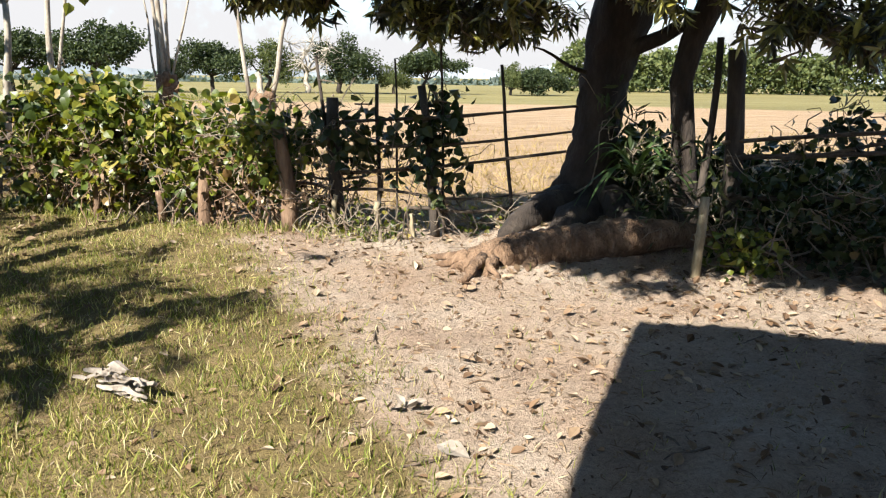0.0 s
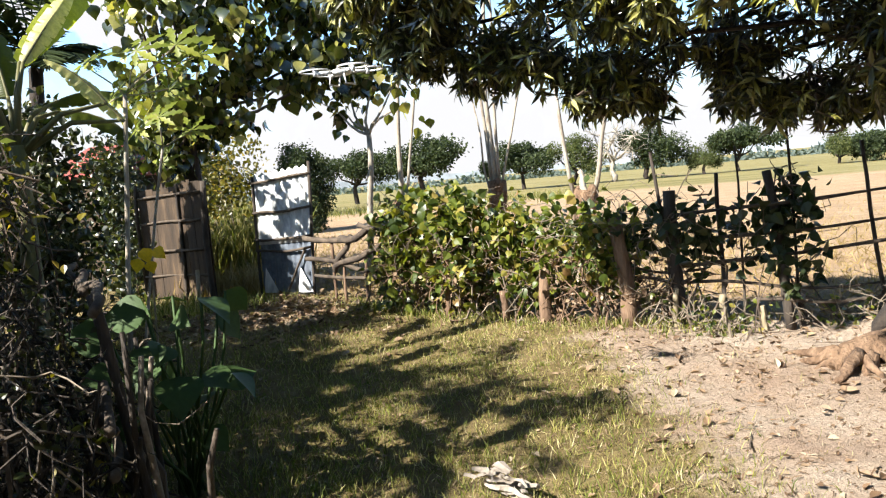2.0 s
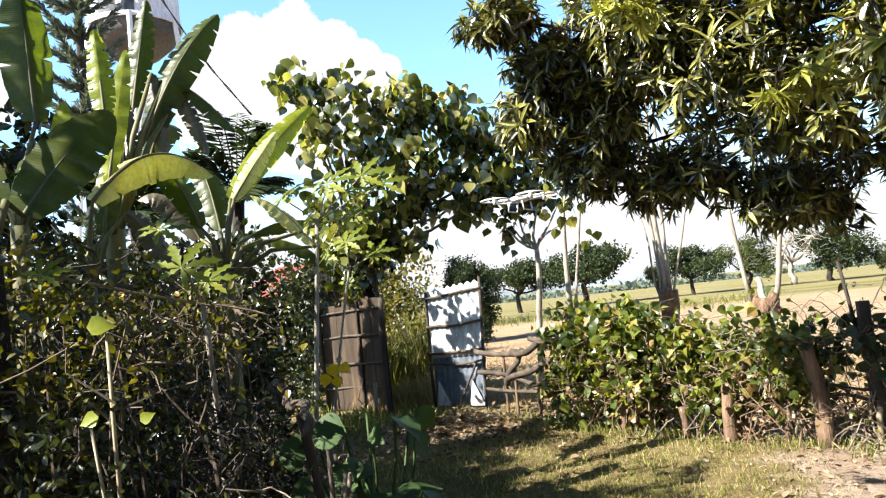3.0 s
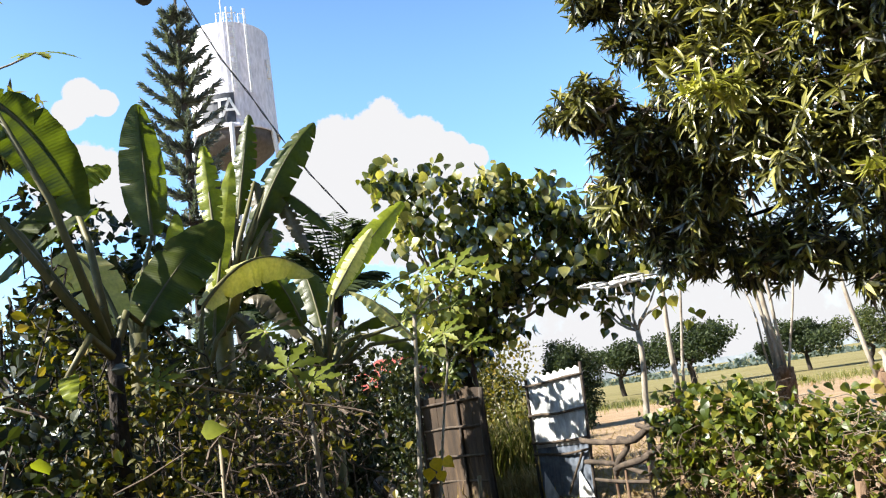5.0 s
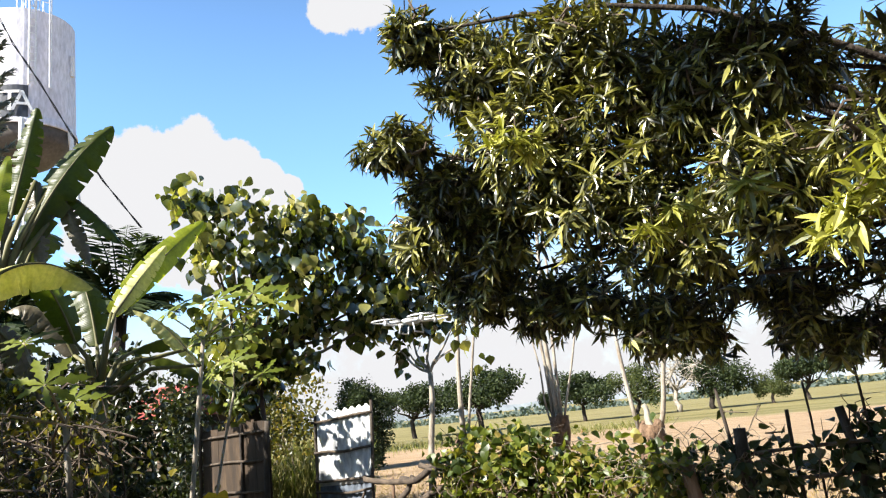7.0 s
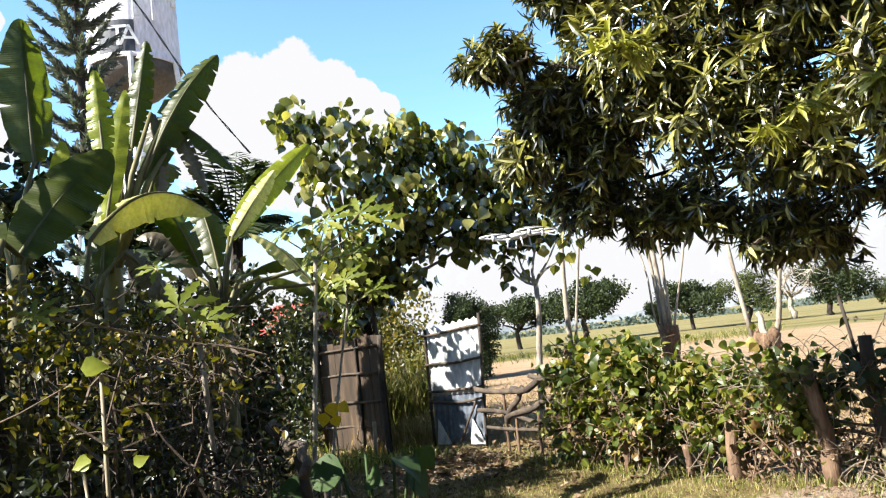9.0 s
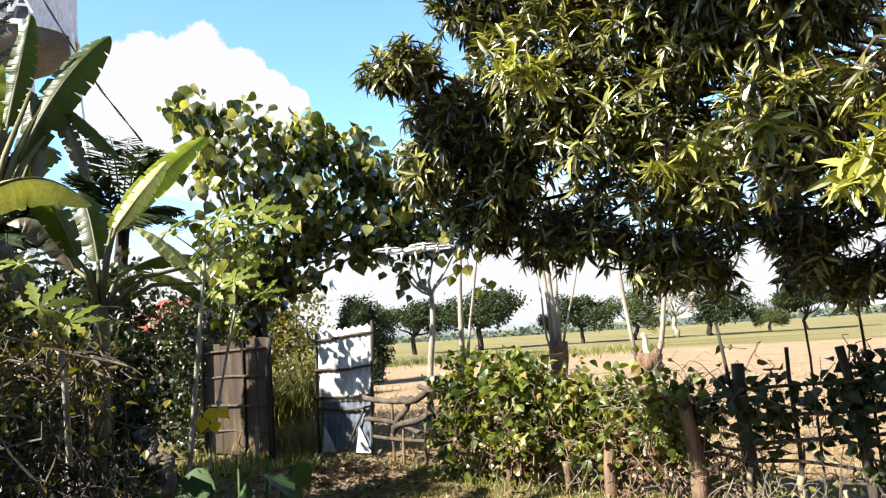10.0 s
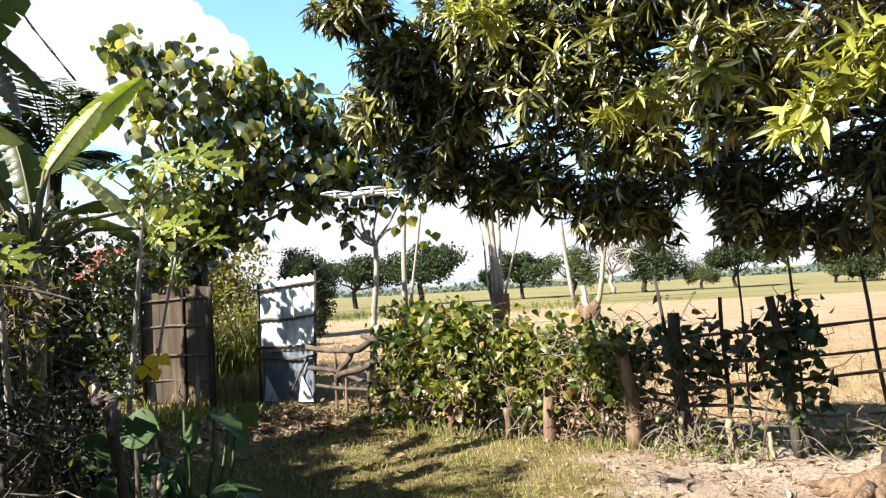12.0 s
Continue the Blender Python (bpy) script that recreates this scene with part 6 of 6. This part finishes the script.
def far_tree(at, h, w, label, mat=FAR_LEAF, flat=0.45, n=1000, trunk=0.35, bare=False, leaf=None):
    t = thing("field_tree", at, label, "tree")
    at = np.array(at, float)
    s = Shape()
    fork = at + np.array([0, 0, h * trunk])
    s.tube(wiggle(at - [0, 0, 0.2], fork, 5, 0.03 * h), np.linspace(0.05, 0.035, 5) * h, 8, 0.08)
    blobs = []
    for i in range(9):
        a = i * 2.4 + rng.normal() * 0.5
        r = w * 0.5 * math.sqrt((i + 0.3) / 9) * rng.uniform(0.7, 1.2)
        z = h * (1 - flat * 0.55) + h * 0.10 * math.cos(i * 1.7) - 0.35 * h * flat * (r / (w * 0.5)) ** 2
        blobs.append((at[0] + r * math.cos(a), at[1] + r * math.sin(a), at[2] + z + rng.normal() * 0.06 * h, w * rng.uniform(0.13, 0.25), w * rng.uniform(0.13, 0.25), h * flat * rng.uniform(0.2, 0.4)))
    for b in blobs:
        s.tube(wiggle(fork, b[:3], 5, 0.03 * h), np.linspace(0.022, 0.006, 5) * h, 5)
    wpart("trunk", s, PALE_BARK if bare else BARK, t, "", True)
    if bare:
        s = Shape()
        for i in range(170):
            b = blobs[rng.integers(9)]
            p = np.array(b[:3])
            s.tube(wiggle(p, p + unit(1)[0] * np.array([w * 0.25, w * 0.25, h * 0.25]), 4, 0.1), np.linspace(0.04, 0.015, 4), 3, 0, False)
        wpart("brushwood", s, PALE_BARK, t, "bare grey twigs", kind="stuff")
        return
    pos, out, _ = in_blobs(blobs, n, 0.4)
    s = Shape()
    m = n * 7
    p = np.repeat(pos, 7, 0) + rng.normal(size=(m, 3)) * w * 0.03
    s.leaves(CLUMP, p, unit(m) + np.repeat(out, 7, 0) * 0.4, unit(m) * 0.7 + [0, 0, 0.7], (leaf or w * 0.045) * rng.uniform(0.5, 1.2, m))
    wpart("crown", s, mat, t, kind="stuff")


G = "scattered field tree with flat dark green crown"
for x, y, h, w, lab, kw in [
    (-36.6, 65.5, 5.3, 5.6, G, {}), (-31.0, 68.4, 6.3, 7.2, G, dict(flat=0.6)), (-21.9, 71.8, 4.3, 5.6, G, dict(flat=0.5)), (-17.2, 73.0, 4.7, 4.2, "light green field tree", dict(mat=FAR_LIGHT, flat=0.6)),
    (-13.5, 73.8, 5.7, 5.8, "bare grey leafless tree in the field", dict(bare=True)), (-10.4, 74.3, 5.3, 5.4, G, dict(flat=0.65)), (-5.4, 74.8, 3.3, 3.0, "small round light green field tree", dict(mat=FAR_LIGHT, flat=0.7)),
    (-2.4, 75.0, 3.8, 5.8, "umbrella-shaped field tree with layered crown", dict(flat=0.35)), (5.6, 75, 3.3, 3.2, "low bushy field tree", dict(flat=0.7, trunk=0.15, mat=FAR_LIGHT)), (8.3, 75, 3.0, 4.6, "low dark bushy field tree", dict(flat=0.8, trunk=0.1)),
    (-17.8, 26.7, 4.25, 2.6, "dense round dark tree behind the gate", dict(flat=0.85, trunk=0.15, n=2600)), (-24.5, 27, 5.0, 5.0, "dense dark tree behind the garden", dict(flat=0.85, trunk=0.15, n=1100)),
    (-24.8, 71, 3.2, 2.6, G, {})]:
    far_tree((x, y, 0), h, w * 1.05, lab, **kw)


def wood_edge():
    s = Shape()
    n = 26000
    k = rng.random(n)
    a = np.array([14.0, 108.0])
    b = np.array([95.0, 82.0])
    x, y = (a[0] + (b[0] - a[0]) * k, a[1] + (b[1] - a[1]) * k)
    top = 3.4 + 2.0 * np.sin(k * 9 + 1) * np.sin(k * 23) + 1.8 * np.sin(k * 47) ** 2 + 1.2 * smoothstep(0.02, 0.2, k)
    z = top * rng.random(n) ** 0.7
    y = y + rng.normal(size=n) * 2.5
    way = unit(n)
    s.leaves(CLUMP, np.stack([x, y, z], 1), way, unit(n) * 0.8 + [0, -0.2, 0.6], rng.uniform(0.35, 0.85, n))
    t = thing("wood_edge", (50, 97, 0), "continuous edge of mixed green woodland past the field", "woodland", kind="stuff")
    wpart("foliage", s, FAR_LIGHT, t, kind="stuff")
    s = Shape()
    n = 6000
    k = rng.random(n)
    x = -140 + 260 * k
    y = 175 + rng.normal(size=n) * 4
    z = (0.9 + 0.9 * np.sin(k * 60) * np.sin(k * 17) + 0.5 * np.sin(k * 133)) * rng.random(n)
    s.leaves(CLUMP, np.stack([x, y, np.maximum(z, 0.1)], 1), unit(n), unit(n) * 0.8 + [0, -0.2, 0.6], rng.uniform(0.6, 1.6, n))
    t = thing("far_treeline", (-10, 175, 0), "low distant line of trees on the horizon", "woodland", kind="stuff")
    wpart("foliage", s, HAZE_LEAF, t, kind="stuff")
    s = Shape()
    n = 5000
    k = rng.random(n)
    x = -45 + 35 * k
    y = 38 + rng.normal(size=n) * 3.0 + 10 * k
    s.leaves(GRASS_BLADE, np.stack([x, y, 0 * x], 1), unit(n) * 0.4 + [0, 0, 1], unit(n), rng.uniform(0.25, 0.55, n))
    t = thing("tall_grass_belt", (-28, 42, 0), "belt of tall green grass across the field", "grass", kind="stuff")
    wpart("blades", s, TALL_GRASS, t, kind="stuff")


wood_edge()
# blue-grey with the haze of distance put into the colour
HILL = surface("distant_hill", [(0.3, (0.2, 0.23, 0.26)), (0.7, (0.28, 0.31, 0.34))], 0.01, 1.0, None, 0.08, 0.0, 0.1)


def hills():
    v, f = [], []
    n = 160
    for i in range(n):
        a = math.radians(-75 + 150 * i / (n - 1))
        h = 9 + 16 * max(0, math.sin(i * 0.19)) ** 2 * (0.6 + 0.4 * math.sin(i * 0.73)) + 3 * math.sin(i * 0.9)
        r = 1300
        x, y = -r * math.sin(a), r * math.cos(a)
        v += [(x, y, -5), (x, y, max(h, 4)), (x * 1.15, y * 1.15, -5)]
    for i in range(n - 1):
        f += [(3 * i, 3 * i + 3, 3 * i + 4, 3 * i + 1), (3 * i + 1, 3 * i + 4, 3 * i + 5, 3 * i + 2)]
    part("hills", Shape().add(v, f), HILL, None, "low blue-grey hills on the horizon", kind="structure")["category"] = "hills"


hills()

# ---- grass, straw, litter ----


def scatter(n, x0, x1, y0, y1, keep):
    x, y = rng.uniform(x0, x1, n), rng.uniform(y0, y1, n)
    k = keep(x, y) > rng.random(n)
    return x[k], y[k]


def yard_grass():
    t = thing("yard_grass", (-2, 4, 0), "short half-dry yellow-green grass on the yard", "grass", kind="stuff")

    def keep(x, y):
        inside = (y < FENCE_A - FENCE_B * x + 0.2)
        lump = 0.5 + 0.5 * np.sin(3.1 * x + 1.3 * np.sin(2.3 * y)) * np.sin(2.7 * y + 1.1 * np.sin(1.9 * x))
        m = turf_mask(x, y)
        near = np.clip(1.25 - 0.1 * np.hypot(x, y), 0.35, 1)
        return inside * np.clip((m * 1.1 - 0.08) * (0.35 + 0.65 * lump), 0.015, 1) * near

    x, y = scatter(540000, -9, 3.2, 1.6, 11.2, keep)
    n = len(x)
    s = Shape()
    lay = rng.random(n) < 0.3
    way = unit(n) * np.where(lay, 1.4, 0.55)[:, None] + np.array([0, 0, 1.0]) * np.where(lay, 0.25, 1)[:, None]
    way[:, 2] = np.abs(way[:, 2]) + 0.05
    s.leaves(GRASS_BLADE, np.stack([x, y, height(x, y) - 0.01], 1), way, unit(n) + [0, 0, 0.3], 0.025 + 0.075 * rng.random(n) ** 1.6)
    wpart("blades", s, GRASS, t, kind="stuff")


yard_grass()


def tufts(name, label, spots, material, length, each=60, spread=0.12, template=GRASS_BLADE):
    t = thing(name, (*spots[0][:2], 0), label, "grass", kind="stuff")
    s = Shape()
    for x, y, k in spots:
        n = int(each * k)
        px, py = x + rng.normal(size=n) * spread, y + rng.normal(size=n) * spread
        s.leaves(template, np.stack([px, py, height(px, py)], 1), unit(n) * 0.45 + [0, 0, 1], unit(n), length * k * rng.uniform(0.5, 1.1, n))
    wpart("blades", s, material, t, kind="stuff")


tufts("grass_tufts", "dry grass tufts at the foot of the hedge", [(x, fence_y(x) - 0.25 + rng.normal() * 0.12, rng.uniform(0.6, 1.1)) for x in np.linspace(-5.4, -0.6, 46)], GRASS, 0.14, 40)
tufts("grass_tufts", "green grass tufts beside the gateway", [(-8.0 + rng.normal() * 0.5, 8.6 + rng.normal() * 0.4, rng.uniform(0.6, 1.2)) for _ in range(24)], GRASS, 0.25, 40)
tufts("straw_tufts", "tall golden dry straw beside the gate", [(-7.95 + rng.normal() * 0.35, 10.6 + rng.normal() * 0.45, rng.uniform(0.7, 1.2)) for _ in range(34)], STRAW, 0.42, 70, 0.16)
tufts("reed_clump", "clump of tall pale green drooping grass on the field edge", [(-15.9 + rng.normal() * 0.55, 20.7 + rng.normal() * 0.4, rng.uniform(0.9, 1.2)) for _ in range(26)], TALL_GRASS, 1.3, 150, 0.3, LONG_BLADE)
tufts("reed_clump", "thick clump of long drooping pale grass between panel and gate", [(-9.75 + 0.045 * i + rng.normal() * 0.12, 11.25 + 0.03 * i + rng.normal() * 0.2, rng.uniform(0.8, 1.15)) for i in range(26)], TALL_GRASS, 1.15, 110, 0.15, LONG_BLADE)


def stubble():
    t = thing("field_stubble", (-3, 14, 0), "golden rice stubble and straw on the harvested field", "stubble", kind="stuff")
    x, y = scatter(60000, -16, 12, 8, 26, lambda x, y: (y - fence_y(x) > 0.3) * np.clip(2.2 - 0.1 * y, 0.12, 1) * 0.75)
    row = np.round(x / 0.22) * 0.22 + rng.normal(size=len(x)) * 0.05
    n = len(x)
    s = Shape()
    s.leaves(GRASS_BLADE, np.stack([row, y, height(row, y)], 1), unit(n) * 0.9 + [0, 0, 0.8], unit(n), rng.uniform(0.08, 0.24, n))
    wpart("stalks", s, STRAW, t, kind="stuff")


stubble()


def litter():
    t = thing("leaf_litter", (0.5, 5, 0), "fallen dry leaves and straw bits strewn over the soil", "leaf litter", kind="stuff")
    x, y = scatter(26000, -8.5, 5, 1.8, 9.5, lambda x, y: (y < fence_y(x)) * np.clip(1 - 0.8 * turf_mask(x, y), 0.15, 1) * 0.7)
    n = len(x)
    s = Shape()
    nor = unit(n) * 0.5 + [0, 0, 1]
    way = unit(n)
    way[:, 2] *= 0.15
    s.leaves(CURL, np.stack([x, y, height(x, y) + 0.006], 1), way, nor, 0.02 + 0.07 * rng.random(n) ** 4)
    k = 16000
    x, y = scatter(k, -6, 5, 1.8, 8, lambda x, y: (y < fence_y(x)) * 0.8)
    n = len(x)
    way = unit(n)
    way[:, 2] *= 0.1
    s.leaves(GRASS_BLADE, np.stack([x, y, height(x, y) + 0.008], 1), way, unit(n) + [0, 0, 2], rng.uniform(0.03, 0.13, n))
    wpart("leaves", s, LITTER, t, kind="stuff")
    t = thing("path_litter", (-6.2, 8.2, 0), "thick brown leaf litter on the shaded path to the gate", "leaf litter", kind="stuff")
    n = 1500
    x, y = -6.2 + rng.normal(size=n) * 0.9, 8.2 + rng.normal(size=n) * 0.8
    s = Shape()
    way = unit(n)
    way[:, 2] *= 0.2
    s.leaves(CURL, np.stack([x, y, height(x, y) + 0.012], 1), way, unit(n) * 0.6 + [0, 0, 1], rng.uniform(0.03, 0.11, n))
    wpart("leaves", s, LITTER, t, kind="stuff")
    for i in range(34):
        x, y = rng.uniform(-1.5, 4), rng.uniform(2.2, 7.2)
        a = rng.random() * 6.28
        ln = rng.uniform(0.06, 0.28)
        z = float(height(x, y)) + 0.006
        d = np.array([math.cos(a), math.sin(a), 0]) * ln
        st = thing("twig", (x, y, z), "dry brown twig lying on the soil", "twig", "fallen twigs")
        wpart("stick", Shape().tube(wiggle((x, y, z), np.array([x, y, z + 0.01]) + d, 5, 0.008), np.linspace(0.007, 0.003, 5), 5), TWIG, st)


litter()
PALE_SCRAP = surface("pale_scrap", [(0.3, (0.165, 0.135, 0.105)), (0.7, (0.285, 0.247, 0.21))], 12, 0.8, None, 50, 0.3, 0.005)


def scraps():
    t = thing("dead_leaf_pile", (-1.6, 3.75, 0), "pale crumpled dead banana leaf on the grass", "dead leaf")
    for i in range(16):
        a = rng.choice([0.2, 2.7, 3.6, 5.9]) + rng.normal() * 0.35
        p = np.array([-1.6 + rng.normal() * 0.05, 3.75 + rng.normal() * 0.04, 0.05 + 0.006 * i])
        ln = rng.uniform(0.08, 0.21)
        q = wiggle(p, p + np.array([math.cos(a) * ln, math.sin(a) * ln * 0.5, rng.uniform(-0.05, 0.03)]), 7, 0.012)
        w = rng.uniform(0.012, 0.03) * np.array([0.5, 0.9, 1, 0.9, 0.8, 0.6, 0.2])
        side = np.array([-math.sin(a), math.cos(a), rng.normal() * 0.5])
        z = np.array([0, 0, 0.012])
        v = np.concatenate([q - side * w[:, None], q + z, q + side * w[:, None]])
        f = [g for m in range(6) for g in ((m, 7 + m, 8 + m, m + 1), (7 + m, 14 + m, 15 + m, 8 + m))]
        wpart("leaf_strip", Shape().add(v, f), PALE_SCRAP, t)
    t = thing("husk", (-0.17, 3.64, 0), "small broken pale husk on the grass", "husk")
    for i in range(6):
        s = Shape()
        p = np.array([-0.17 + rng.normal() * 0.04, 3.64 + rng.normal() * 0.03, 0.03])
        s.leaves(CURL, [p], [unit(1)[0] * [1, 1, 0.6] + [0, 0, 0.3]], [unit(1)[0] + [0, 0, 0.8]], 0.07)
        wpart("shell", s, PALE_SCRAP, t)
    t = thing("fallen_leaf", (0.1, 3.17, 0.02), "large pale yellow fallen leaf on the soil", "leaf")
    s = Shape().leaves(OVAL, [(0.0, 3.23, 0.03)], [(0.8, -0.5, 0.05)], [(0.1, -0.2, 1)], 0.17)
    wpart("blade", s, PALE_SCRAP, t)


scraps()

# ---- toy quadcopter hovering over the yard ----
DRONE_WHITE = surface("white_plastic", [(0.3, (0.6, 0.6, 0.61)), (0.7, (0.7, 0.7, 0.7))], 20, 0.35, None, 80, 0.05, 0.001)


def drone():
    c = np.array([-2.75, 4.45, 2.46])
    t = thing("quadcopter", c, "small white toy quadcopter drone with round propeller guards, hovering", "drone")
    s = Shape()
    ring = [(-0.022, 0.02), (-0.018, 0.055), (0.0, 0.07), (0.016, 0.055), (0.024, 0.02)]
    s.tube([c + [0, 0, z] for z, _ in ring], [r for _, r in ring], 16)
    wpart("body", s, DRONE_WHITE, t, "", True)
    for a in np.radians([35, 145, 215, 325]):
        d = np.array([math.cos(a), math.sin(a), 0])
        hub = c + d * 0.17
        s = Shape().tube([c + d * 0.05, hub], [0.014, 0.01], 7)
        wpart("arm", s, DRONE_WHITE, t, "", True)
        s = Shape().tube([hub - [0, 0, 0.02], hub + [0, 0, 0.03]], 0.014, 9)
        wpart("motor", s, DRONE_WHITE, t, "", True)
        an = np.linspace(0, 2 * math.pi, 25)
        s = Shape().tube(np.stack([hub[0] + 0.095 * np.cos(an), hub[1] + 0.095 * np.sin(an), np.full(25, hub[2] + 0.01)], 1), 0.006, 6, 0, False)
        wpart("propeller_guard", s, DRONE_WHITE, t, "", True)
        s = Shape()
        for sg in (-1, 1):
            s.leaves(LANCE_FLAT, [hub + [0, 0, 0.032]], [(sg * math.cos(a + 1), sg * math.sin(a + 1), 0)], [(0, 0, 1)], 0.085)
        wpart("propeller", s, DRONE_WHITE, t)
    for sg in (-1, 1):
        s = Shape().tube([c + [sg * 0.05, -0.06, -0.02], c + [sg * 0.06, -0.06, -0.08], c + [sg * 0.06, 0.06, -0.08], c + [sg * 0.05, 0.06, -0.02]], 0.006, 6)
        wpart("skid", s, DRONE_WHITE, t, "", True)


drone()
